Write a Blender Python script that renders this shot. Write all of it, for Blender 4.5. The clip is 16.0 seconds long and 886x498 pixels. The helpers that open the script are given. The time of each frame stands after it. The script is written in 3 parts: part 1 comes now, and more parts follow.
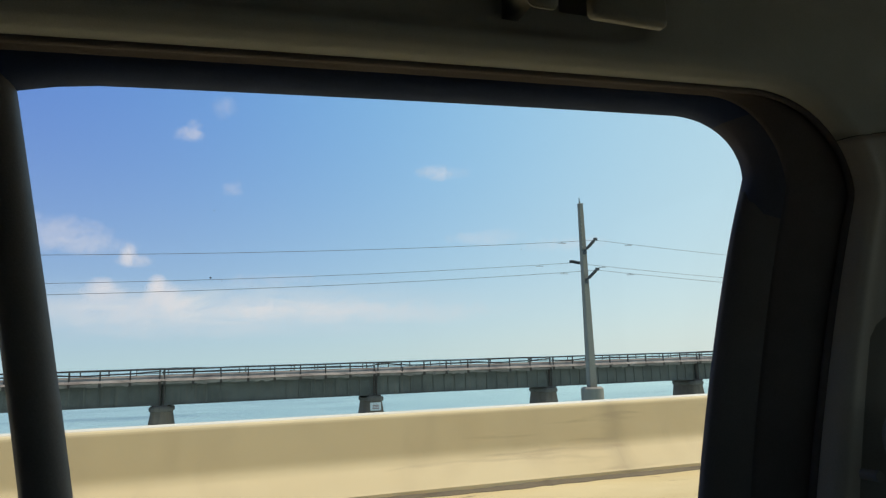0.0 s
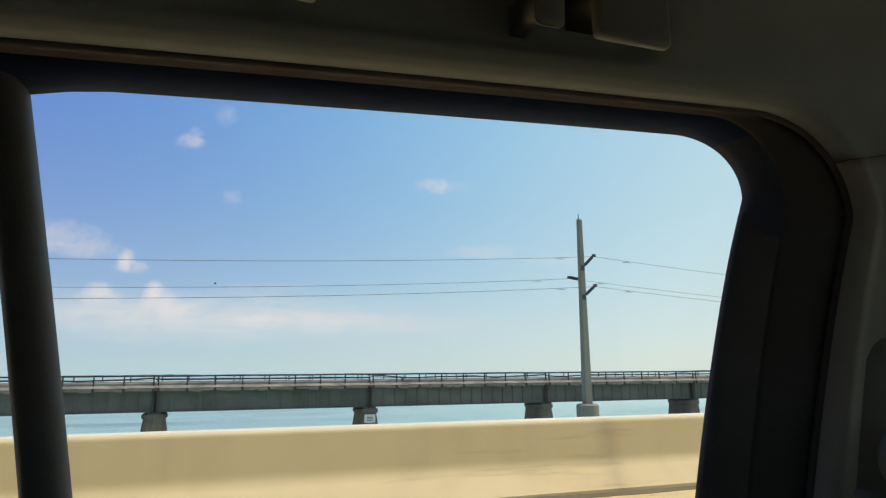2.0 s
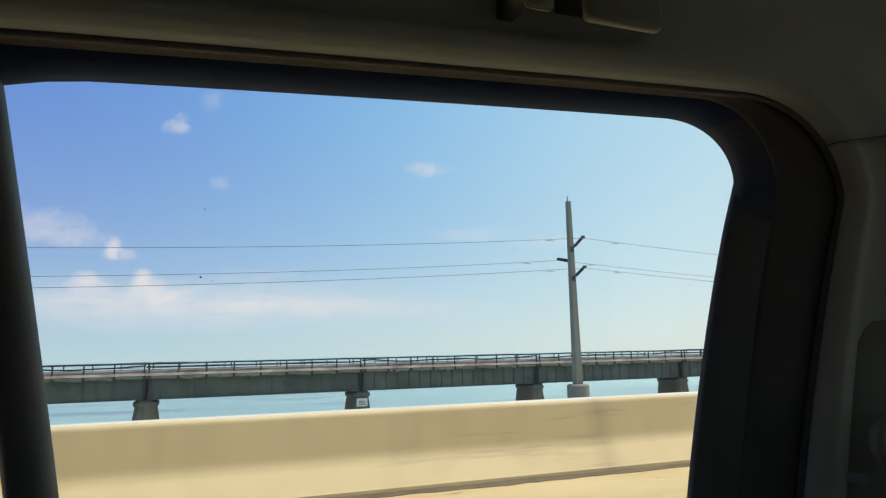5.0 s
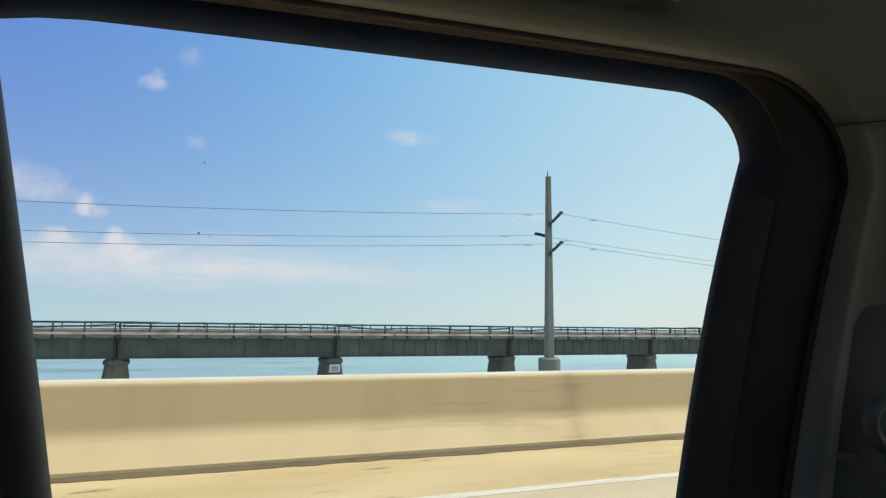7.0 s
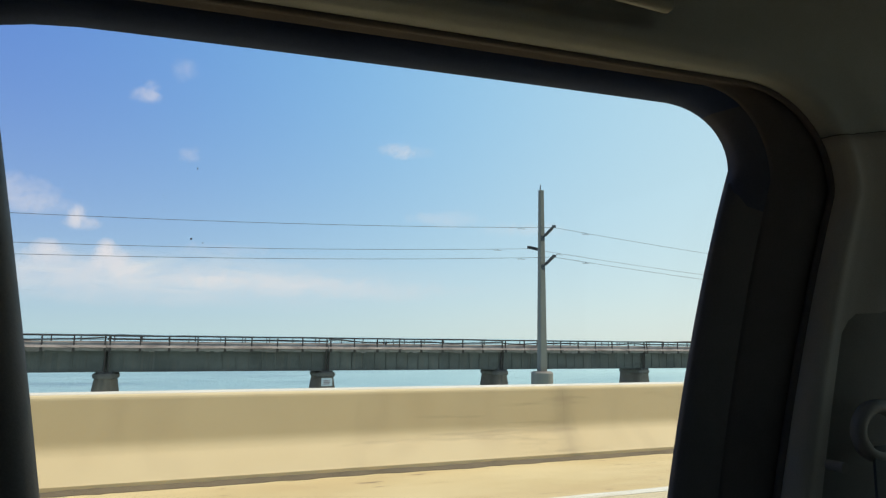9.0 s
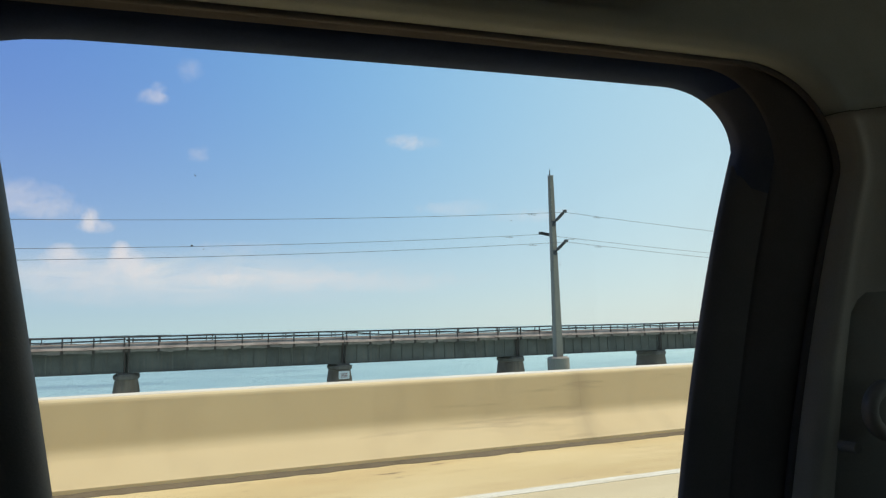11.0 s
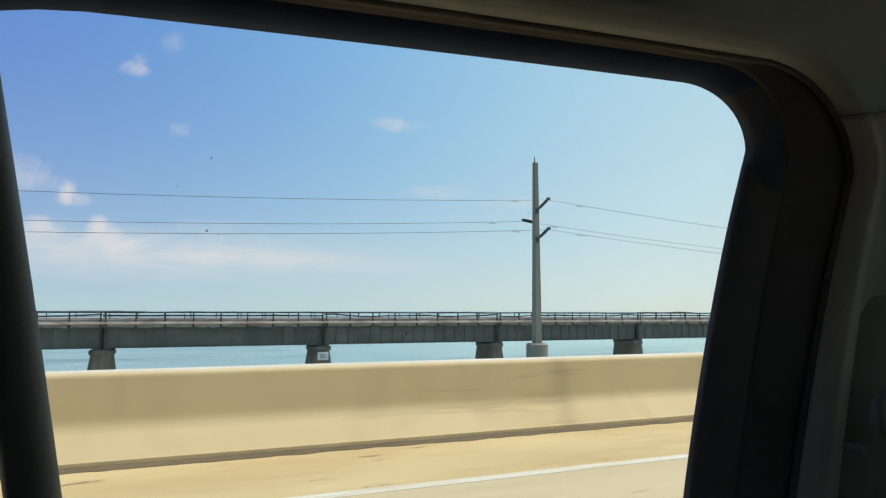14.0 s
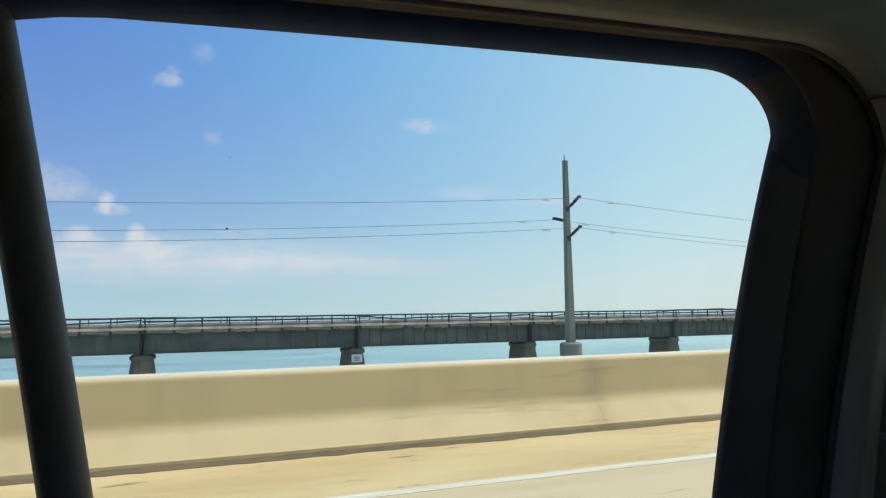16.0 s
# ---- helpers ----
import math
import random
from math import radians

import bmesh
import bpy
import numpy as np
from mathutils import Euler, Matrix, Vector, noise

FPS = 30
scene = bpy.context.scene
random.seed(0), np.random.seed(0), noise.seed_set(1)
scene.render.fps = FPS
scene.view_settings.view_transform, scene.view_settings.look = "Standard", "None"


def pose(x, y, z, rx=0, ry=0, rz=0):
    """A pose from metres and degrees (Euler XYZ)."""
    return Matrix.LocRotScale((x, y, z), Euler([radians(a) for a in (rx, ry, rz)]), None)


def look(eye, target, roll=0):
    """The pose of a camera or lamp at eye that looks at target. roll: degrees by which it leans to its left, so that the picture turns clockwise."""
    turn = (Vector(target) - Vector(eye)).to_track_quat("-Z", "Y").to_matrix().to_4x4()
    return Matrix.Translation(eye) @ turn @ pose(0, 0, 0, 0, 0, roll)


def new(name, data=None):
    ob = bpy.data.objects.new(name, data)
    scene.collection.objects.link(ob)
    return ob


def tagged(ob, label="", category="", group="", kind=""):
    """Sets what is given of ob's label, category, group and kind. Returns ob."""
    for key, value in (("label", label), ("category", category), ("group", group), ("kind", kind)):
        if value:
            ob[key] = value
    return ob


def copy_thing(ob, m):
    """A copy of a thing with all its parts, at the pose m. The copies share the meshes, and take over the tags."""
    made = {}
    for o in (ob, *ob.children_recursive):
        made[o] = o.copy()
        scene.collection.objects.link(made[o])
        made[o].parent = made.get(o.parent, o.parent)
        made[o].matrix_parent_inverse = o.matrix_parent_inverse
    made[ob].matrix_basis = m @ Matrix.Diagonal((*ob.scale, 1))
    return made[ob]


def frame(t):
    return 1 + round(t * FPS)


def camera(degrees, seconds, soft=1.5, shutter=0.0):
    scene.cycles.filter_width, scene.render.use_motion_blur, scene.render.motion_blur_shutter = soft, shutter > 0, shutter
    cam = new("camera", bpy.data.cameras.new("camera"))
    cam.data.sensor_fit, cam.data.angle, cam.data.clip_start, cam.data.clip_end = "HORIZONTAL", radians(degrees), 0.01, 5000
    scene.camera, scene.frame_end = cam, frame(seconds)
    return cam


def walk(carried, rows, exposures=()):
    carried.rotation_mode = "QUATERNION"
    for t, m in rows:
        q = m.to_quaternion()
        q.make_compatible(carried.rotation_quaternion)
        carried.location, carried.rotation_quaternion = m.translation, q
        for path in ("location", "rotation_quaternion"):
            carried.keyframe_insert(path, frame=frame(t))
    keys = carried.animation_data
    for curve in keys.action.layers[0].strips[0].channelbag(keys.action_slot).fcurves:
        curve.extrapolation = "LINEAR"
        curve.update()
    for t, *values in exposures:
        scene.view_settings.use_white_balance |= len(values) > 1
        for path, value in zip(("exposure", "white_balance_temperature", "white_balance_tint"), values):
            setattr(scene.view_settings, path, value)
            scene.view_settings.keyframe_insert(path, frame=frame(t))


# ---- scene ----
cam = camera(68.0, 16.0, soft=1.3)
# seconds, eye x y z, tilt, roll, yaw
ROWS = [
    (0.0, 0.026, -0.028, 1.379, 99.39, -1.74, -19.41),
    (0.5, 0.002, 0.004, 1.368, 97.25, 1.69, -19.61),
    (1.0, -0.004, 0.008, 1.369, 97.55, 1.53, -20.82),
    (1.5, 0.027, -0.031, 1.380, 99.67, -1.16, -20.19),
    (2.0, 0.018, -0.034, 1.376, 100.51, -0.42, -19.58),
    (2.5, 0.020, -0.018, 1.375, 99.85, -0.70, -20.13),
    (3.0, -0.003, -0.004, 1.371, 99.09, 1.09, -20.27),
    (3.5, -0.004, 0.006, 1.373, 98.10, 0.51, -20.49),
    (4.0, -0.002, -0.006, 1.369, 99.91, 0.12, -18.81),
    (4.2, 0.007, -0.015, 1.380, 99.65, -0.41, -19.36),
    (6.3, 0.026, -0.026, 1.387, 98.30, -0.94, -21.40),
    (6.5, 0.018, -0.006, 1.383, 96.65, 0.50, -21.21),
    (7.0, -0.002, 0.009, 1.383, 96.46, 0.70, -22.43),
    (7.5, 0.011, -0.006, 1.385, 97.28, 0.10, -21.56),
    (8.0, -0.007, -0.011, 1.377, 98.44, 0.62, -21.62),
    (8.5, 0.005, 0.008, 1.378, 96.89, 1.58, -22.60),
    (8.7, -0.002, 0.004, 1.375, 97.73, 0.86, -23.16),
    (10.8, 0.001, 0.009, 1.382, 96.01, -0.21, -20.91),
    (11.0, 0.010, -0.001, 1.383, 96.71, -1.36, -22.00),
    (11.5, 0.009, 0.002, 1.383, 95.52, -1.06, -22.80),
    (12.0, -0.011, 0.014, 1.384, 96.02, 0.49, -23.29),
    (12.5, -0.019, 0.038, 1.371, 95.21, 1.87, -23.47),
    (13.0, -0.021, 0.029, 1.375, 96.39, 0.91, -23.66),
    (13.5, -0.016, 0.029, 1.377, 96.07, -0.02, -22.59),
    (14.0, -0.024, 0.028, 1.394, 95.31, 0.19, -23.56),
    (14.5, -0.023, 0.061, 1.374, 93.15, 1.23, -21.50),
    (15.0, -0.009, 0.037, 1.387, 94.12, -1.14, -22.42),
    (15.5, -0.026, 0.049, 1.375, 94.17, 0.38, -22.71),
    (16.0, -0.010, 0.022, 1.385, 95.41, -0.81, -20.85),
]
EXPOSURES = [(0, 0.0, 6500, 9), (0.5, 0.07, 6550, 9), (1.5, 0.03, 6600, 9), (2.5, 0.06, 6900, 11), (3.5, 0.08, 6650, 10), (6.5, 0.07, 6550, 10), (7.5, 0.04, 6450, 9), (8.5, 0.06, 6500, 9), (11, 0.02, 6550, 9), (11.5, 0.05, 6750, 9), (12.5, 0.03, 6600, 9), (13.5, 0.02, 6550, 9), (14.5, -0.02, 6450, 8), (15.2, 0.03, 6250, 5), (16, 0.0, 6250, 6)]
walk(cam, [(t, pose(x, y, z, tilt, 0, yaw) @ pose(0, 0, 0, 0, 0, roll)) for t, x, y, z, tilt, roll, yaw in ROWS], EXPOSURES)

# ---- world and sun ----
TO_SUN = Vector((0.48, -0.03, 0.86)).normalized()
world = bpy.data.worlds.new("sky")
scene.world = world
world.use_nodes = True


class Graph:
    """Short calls for shader nodes."""

    def __init__(self, tree):
        self.tree, self.nodes, self.links = tree, tree.nodes, tree.links
        self.nodes.clear()

    def node(self, kind, **settings):
        n = self.nodes.new(kind)
        for key, value in settings.items():
            setattr(n, key, value)
        return n

    def plug(self, socket, value):
        if hasattr(value, "is_output"):
            self.links.new(value, socket)
        else:
            socket.default_value = value

    def math(self, operation, a, b=0.0, clamp=False):
        n = self.node("ShaderNodeMath", operation=operation, use_clamp=clamp)
        self.plug(n.inputs[0], a), self.plug(n.inputs[1], b)
        return n.outputs[0]

    def mix(self, fac, a, b, blend="MIX"):
        n = self.node("ShaderNodeMix", data_type="RGBA", blend_type=blend)
        self.plug(n.inputs[0], fac), self.plug(n.inputs[6], a), self.plug(n.inputs[7], b)
        return n.outputs[2]

    def ramp(self, fac, *stops, soft=False):
        n = self.node("ShaderNodeValToRGB")
        e = n.color_ramp.elements
        while len(e) < len(stops):
            e.new(0.5)
        for item, (place, colour) in zip(e, stops):
            item.position, item.color = place, (*colour, 1) if isinstance(colour, tuple) else (colour, colour, colour, 1)
        self.plug(n.inputs[0], fac)
        n.color_ramp.interpolation = "B_SPLINE" if soft else "LINEAR"
        return n.outputs[0]

    def noise(self, vector, scale, detail=4.0, rough=0.55, warp=0.0):
        n = self.node("ShaderNodeTexNoise")
        self.plug(n.inputs["Vector"], vector)
        for key, value in (("Scale", scale), ("Detail", detail), ("Roughness", rough), ("Distortion", warp)):
            n.inputs[key].default_value = value
        return n.outputs["Fac"]

    def stretch(self, vector, x, y, z):
        n = self.node("ShaderNodeMapping")
        self.plug(n.inputs[0], vector)
        n.inputs["Scale"].default_value = (x, y, z)
        return n.outputs[0]


def build_sky():
    g = Graph(world.node_tree)
    sky = g.node("ShaderNodeTexSky", sky_type="NISHITA", sun_disc=False, altitude=0.0, air_density=1.0, dust_density=0.8, ozone_density=2.0)
    sky.sun_elevation = math.asin(TO_SUN.z)
    sky.sun_rotation = math.atan2(TO_SUN.x, TO_SUN.y)
    way = g.node("ShaderNodeTexCoord").outputs["Generated"]
    split = g.node("ShaderNodeSeparateXYZ")
    g.plug(split.inputs[0], way)
    turn = g.math("MULTIPLY", g.math("ARCTAN2", split.outputs[0], split.outputs[1]), 180 / math.pi)
    rise = g.math("MULTIPLY", g.math("ARCSINE", split.outputs[2]), 180 / math.pi)
    puff = g.math("ADD", g.math("MULTIPLY", g.noise(way, 42.0, 5.0, 0.55, 0.5), 0.72), g.math("MULTIPLY", g.noise(way, 120.0, 2.5, 0.5, 0.8), 0.28))
    wisp = g.noise(g.stretch(way, 6.0, 6.0, 26.0), 2.2, 5.0, 0.6, 0.8)
    cover = None
    # azimuth, height, half width, half height, density, edge raggedness
    for az, el, wide, high, dense, ragged in (
            (-1.2, 18.6, 0.9, 0.45, 0.36, 1.5), (-0.8, 19.0, 0.5, 0.6, 0.38, 1.5), (1.6, 21.0, 0.8, 0.7, 0.18, 1.6), (2.4, 14.4, 0.7, 0.5, 0.20, 1.8), (20.0, 16.0, 1.2, 0.5, 0.34, 1.5), (21.4, 15.9, 1.3, 0.4, 0.16, 1.8),
            (-5.4, 8.8, 0.55, 0.65, 0.85, 0.75), (-5.0, 8.3, 0.95, 0.45, 0.55, 0.9), (-7.2, 6.35, 0.75, 0.5, 0.80, 0.75), (-6.9, 5.8, 1.2, 0.6, 0.62, 0.8), (-3.2, 6.5, 0.55, 0.6, 0.85, 0.7), (-2.8, 5.8, 1.0, 0.75, 0.72, 0.75), (-2.1, 5.2, 1.2, 0.8, 0.55, 0.9),
            (-5.5, 4.5, 4.5, 1.0, 0.30, 1.0), (-2.0, 3.7, 7.0, 1.2, 0.20, 1.0), (3.0, 4.7, 4.0, 0.7, 0.24, 1.3), (9.5, 4.3, 6.0, 0.8, 0.24, 1.3), (18.0, 3.9, 6.0, 0.7, 0.20, 1.4), (6.0, 7.0, 3.0, 0.35, 0.14, 2.0),
            (-10.5, 10.2, 2.8, 1.1, 0.38, 0.9), (-8.0, 9.4, 2.4, 0.6, 0.26, 0.9), (24.5, 10.2, 2.4, 0.55, 0.25, 1.6), (31.3, 9.3, 2.8, 0.45, 0.20, 1.8)):
        dx = g.math("DIVIDE", g.math("SUBTRACT", turn, az - 1.1), wide * 1.15)
        dy = g.math("DIVIDE", g.math("SUBTRACT", rise, el), high * 1.15)
        away = g.math("ADD", g.math("MULTIPLY", dx, dx), g.math("MULTIPLY", dy, dy))
        away = g.math("ADD", away, g.math("MULTIPLY", g.math("SUBTRACT", puff, 0.5), ragged * 3.6))
        one = g.math("MULTIPLY", g.math("POWER", g.math("MULTIPLY", g.math("SUBTRACT", 1.7, away), 0.5, True), 1.25), dense)
        cover = one if cover is None else g.math("SUBTRACT", g.math("ADD", cover, one), g.math("MULTIPLY", cover, one))
    # a long low veil of cloud above the horizon
    low = g.math("SUBTRACT", 1.0, g.math("ABSOLUTE", g.math("DIVIDE", g.math("SUBTRACT", rise, 4.4), 2.6)), True)
    off = g.math("DIVIDE", g.math("SUBTRACT", turn, 2.0), 15.0)
    near = g.math("POWER", 2.718, g.math("MULTIPLY", g.math("MULTIPLY", off, off), -1.0))
    veil = g.math("MULTIPLY", g.math("MULTIPLY", low, near), g.math("MULTIPLY", g.math("SUBTRACT", wisp, 0.16, True), 2.6))
    # haze whitens the sky towards the sun's side and towards the horizon
    toward = g.math("ADD", g.math("MULTIPLY", split.outputs[0], 0.87), g.math("MULTIPLY", split.outputs[1], -0.49))
    side = g.math("MULTIPLY", g.math("ADD", toward, 0.66), 1.05, True)
    high = g.ramp(side, (0.0, (0.048, 0.134, 0.64)), (0.5, (0.154, 0.474, 0.845)), (1.0, (0.51, 0.765, 0.875)), soft=True)
    low = g.ramp(side, (0.0, (0.45, 0.64, 0.735)), (0.5, (0.56, 0.725, 0.76)), (1.0, (0.735, 0.81, 0.775)), soft=True)
    depth = g.math("POWER", 2.718, g.math("DIVIDE", g.math("MAXIMUM", rise, 0.0), -11.8))
    haze = g.mix(depth, high, low)
    top = g.math("MULTIPLY", g.math("SUBTRACT", rise, 24.0), 0.025, True)
    haze = g.mix(g.math("MULTIPLY", top, 0.6), haze, (0.12, 0.24, 0.55, 1))
    haze = g.mix(1.0, haze, (1.06 / SKY_STRENGTH, 1.06 / SKY_STRENGTH, 1.06 / SKY_STRENGTH, 1), "MULTIPLY")
    base = g.mix(0.85, sky.outputs[0], haze)
    colour = g.mix(veil, base, CLOUD_SHADE)
    colour = g.mix(cover, colour, CLOUD_LIGHT)
    back = g.node("ShaderNodeBackground")
    g.plug(back.inputs[0], colour)
    back.inputs[1].default_value = SKY_STRENGTH
    g.links.new(back.outputs[0], g.node("ShaderNodeOutputWorld").inputs[0])


SKY_STRENGTH = 0.10
CLOUD_LIGHT, CLOUD_SHADE = (8.1, 7.65, 7.9, 1), (6.3, 7.0, 7.7, 1)
build_sky()

sun = new("sun", bpy.data.lights.new("sun", "SUN"))
sun.data.energy, sun.data.angle, sun.data.color = 4.12, radians(0.55), (1.0, 0.94, 0.83)
sun.matrix_world = look(TO_SUN * 50, (0, 0, 0))

# ---- materials ----


def material(name, colour, rough=0.6, metal=0.0, other=None, scale=6.0, grain=60.0, bump=0.2, stretch=(1, 1, 1), streak=None, specular=0.5, amount=0.6, vary=0.0, low=0.35, high=0.7, speckle=0.35, joint=None, spots=None):
    """A surface: base colour, a second colour in patches, fine grain in relief, optional streaks and variation from piece to piece."""
    m = bpy.data.materials.new(name)
    m.use_nodes = True
    g = Graph(m.node_tree)
    at = g.stretch(g.node("ShaderNodeTexCoord").outputs["Object"], *stretch)
    other = other or tuple(c * 0.75 for c in colour)
    patch = g.ramp(g.noise(at, scale, 6.0, 0.6, 0.3), (low, 0.0), (high, 1.0))
    fine = g.noise(at, grain, 3.0, 0.6)
    tint = g.mix(g.math("MULTIPLY", patch, amount), (*colour, 1), (*other, 1))
    tint = g.mix(speckle, tint, g.ramp(fine, (0.25, 0.55), (0.75, 1.0)), "MULTIPLY")
    if streak:
        runs = g.ramp(g.noise(g.stretch(at, *streak[1]), streak[2], 5.0, 0.6), (0.5, 0.0), (0.75, 1.0))
        tint = g.mix(g.math("MULTIPLY", runs, streak[3]), tint, (*streak[0], 1))
    if joint:
        # dark runs of dirt round the cast joints
        split = g.node("ShaderNodeSeparateXYZ")
        g.plug(split.inputs[0], g.node("ShaderNodeTexCoord").outputs["Object"])
        shift = g.math("MULTIPLY", g.math("SUBTRACT", g.noise(at, 3.0), 0.5), 0.22)
        along = g.math("ADD", g.math("ADD", split.outputs[0], shift), joint[0] * 1.5 - joint[1])
        gap = g.math("ABSOLUTE", g.math("SUBTRACT", g.math("FLOORED_MODULO", along, joint[0]), joint[0] / 2))
        near = g.math("MULTIPLY", g.math("SUBTRACT", 0.20, gap), 5.5, True)
        tint = g.mix(g.math("MULTIPLY", near, joint[2]), tint, (0.36, 0.27, 0.16, 1))
    if spots:
        dots = g.ramp(g.noise(g.stretch(at, *spots[1]), spots[2], 4.0, 0.65), (spots[3], 0.0), (spots[3] + 0.06, 1.0))
        tint = g.mix(g.math("MULTIPLY", dots, spots[4]), tint, (*spots[0], 1))
    if vary:
        by = g.node("ShaderNodeObjectInfo").outputs["Random"]
        tint = g.mix(1.0, tint, g.ramp(by, (0.0, 1 - vary), (1.0, 1.0)), "MULTIPLY")
    body = g.node("ShaderNodeBsdfPrincipled")
    g.plug(body.inputs["Base Color"], tint)
    g.plug(body.inputs["Roughness"], g.math("ADD", rough - 0.08, g.math("MULTIPLY", patch, 0.16), True))
    body.inputs["Metallic"].default_value = metal
    body.inputs["Specular IOR Level"].default_value = specular
    if bump:
        b = g.node("ShaderNodeBump")
        b.inputs["Strength"].default_value, b.inputs["Distance"].default_value = bump, 0.5 / grain
        g.plug(b.inputs["Height"], fine)
        g.links.new(b.outputs[0], body.inputs["Normal"])
    g.links.new(body.outputs[0], g.node("ShaderNodeOutputMaterial").inputs[0])
    return m


def glass_material(name, tint=(0.985, 0.99, 0.98)):
    m = bpy.data.materials.new(name)
    m.use_nodes = True
    g = Graph(m.node_tree)
    clear, gloss, both = g.node("ShaderNodeBsdfTransparent"), g.node("ShaderNodeBsdfGlossy"), g.node("ShaderNodeMixShader")
    clear.inputs[0].default_value = (*tint, 1)
    gloss.inputs["Roughness"].default_value = 0.02
    both.inputs[0].default_value = 0.012
    g.links.new(clear.outputs[0], both.inputs[1]), g.links.new(gloss.outputs[0], both.inputs[2])
    g.links.new(both.outputs[0], g.node("ShaderNodeOutputMaterial").inputs[0])
    return m


def frosted_material(name):
    """A thin frosting on glass that lets most of the light through."""
    m = bpy.data.materials.new(name)
    m.use_nodes = True
    g = Graph(m.node_tree)
    clear, matt, both = g.node("ShaderNodeBsdfTransparent"), g.node("ShaderNodeBsdfDiffuse"), g.node("ShaderNodeMixShader")
    matt.inputs[0].default_value = (0.72, 0.68, 0.58, 1)
    both.inputs[0].default_value = 0.12
    g.links.new(clear.outputs[0], both.inputs[1]), g.links.new(matt.outputs[0], both.inputs[2])
    g.links.new(both.outputs[0], g.node("ShaderNodeOutputMaterial").inputs[0])
    return m


def water_material():
    m = bpy.data.materials.new("sea_water")
    m.use_nodes = True
    g = Graph(m.node_tree)
    at = g.node("ShaderNodeTexCoord").outputs["Object"]
    shoal = g.ramp(g.noise(g.stretch(at, 0.35, 1.0, 1.0), 0.012, 5.0, 0.6, 0.5), (0.38, 0.0), (0.66, 1.0))
    tint = g.mix(shoal, (0.42, 0.56, 0.50, 1), (0.20, 0.32, 0.32, 1))
    weed = g.ramp(g.noise(g.stretch(at, 0.3, 1.0, 1.0), 0.045, 4.0, 0.6, 0.8), (0.54, 0.0), (0.68, 1.0))
    tint = g.mix(g.math("MULTIPLY", weed, 0.6), tint, (0.10, 0.18, 0.20, 1))
    ripple = g.ramp(g.noise(g.stretch(at, 0.25, 1.0, 1.0), 0.35, 3.0, 0.6), (0.35, 0.90), (0.65, 1.0))
    tint = g.mix(1.0, tint, ripple, "MULTIPLY")
    body = g.node("ShaderNodeBsdfPrincipled")
    g.plug(body.inputs["Base Color"], tint)
    body.inputs["Roughness"].default_value = 0.3
    body.inputs["IOR"].default_value = 1.33
    chop = g.math("ADD", g.noise(g.stretch(at, 1.0, 0.6, 1.0), 0.9, 5.0, 0.65), g.math("MULTIPLY", g.noise(at, 0.12, 3.0, 0.5), 2.0))
    b = g.node("ShaderNodeBump")
    b.inputs["Strength"].default_value, b.inputs["Distance"].default_value = 0.9, 0.5
    g.plug(b.inputs["Height"], chop)
    g.links.new(b.outputs[0], body.inputs["Normal"])
    g.links.new(body.outputs[0], g.node("ShaderNodeOutputMaterial").inputs[0])
    return m


WATER = water_material()
GLASS = glass_material("window_glass")
SHIELD = glass_material("windshield_glass", (0.84, 0.86, 0.84))
# tint of the unseen far panes, set to dim the light inside the car
TINTED = glass_material("tinted_glass", (0.50, 0.52, 0.52))
SHOULDER = material("shoulder_concrete", (0.60, 0.465, 0.238), 0.85, other=(0.45, 0.315, 0.135), amount=0.95, scale=0.8, grain=38, bump=0.2, stretch=(0.3, 1, 1), speckle=0.14, streak=((0.43, 0.29, 0.13), (0.6, 1.1, 1), 2.0, 0.7), spots=((0.15, 0.10, 0.05), (1.3, 1.5, 1), 3.4, 0.63, 0.8))
LANE = material("lane_concrete", (0.555, 0.452, 0.27), 0.85, other=(0.50, 0.40, 0.225), scale=0.7, grain=38, bump=0.2, stretch=(0.25, 1, 1), speckle=0.14, streak=((0.42, 0.32, 0.18), (0.3, 1.2, 1), 2.4, 0.6), spots=((0.22, 0.17, 0.10), (0.5, 1.6, 1), 5.0, 0.62, 0.7))
# parapet concrete made paler: the top edge's glare is put into the colour
TOP_GLARE = material("glare_top_concrete", (0.66, 0.59, 0.47), 0.8, other=(0.56, 0.48, 0.34), scale=1.2, grain=30, bump=0.05, stretch=(0.5, 1, 1), speckle=0.1)
PARAPET = material("parapet_concrete", (0.655, 0.503, 0.282), 0.85, other=(0.56, 0.405, 0.212), scale=0.55, grain=30, bump=0.03, stretch=(0.6, 1, 1), speckle=0.08, streak=((0.45, 0.33, 0.19), (1.3, 1, 0.25), 1.5, 0.6), joint=(9.9, 4.5, 0.42), spots=((0.36, 0.26, 0.15), (0.3, 1, 2.4), 2.2, 0.60, 0.34))
GRIME = material("gutter_grime", (0.125, 0.092, 0.055), 0.95, other=(0.25, 0.18, 0.098), scale=1.6, grain=30, bump=0.4, stretch=(0.4, 1, 1), speckle=0.2)
LINE = material("line_paint", (0.70, 0.66, 0.55), 0.85, other=(0.58, 0.49, 0.34), scale=4.0, grain=60, bump=0.15, stretch=(0.3, 1.5, 1), amount=0.9, specular=0.2, spots=((0.48, 0.39, 0.24), (0.35, 2.0, 1), 9.0, 0.56, 0.7))
YELLOW = material("yellow_paint", (0.70, 0.45, 0.06), 0.7, other=(0.5, 0.35, 0.1), scale=3.0, grain=60, bump=0.15)
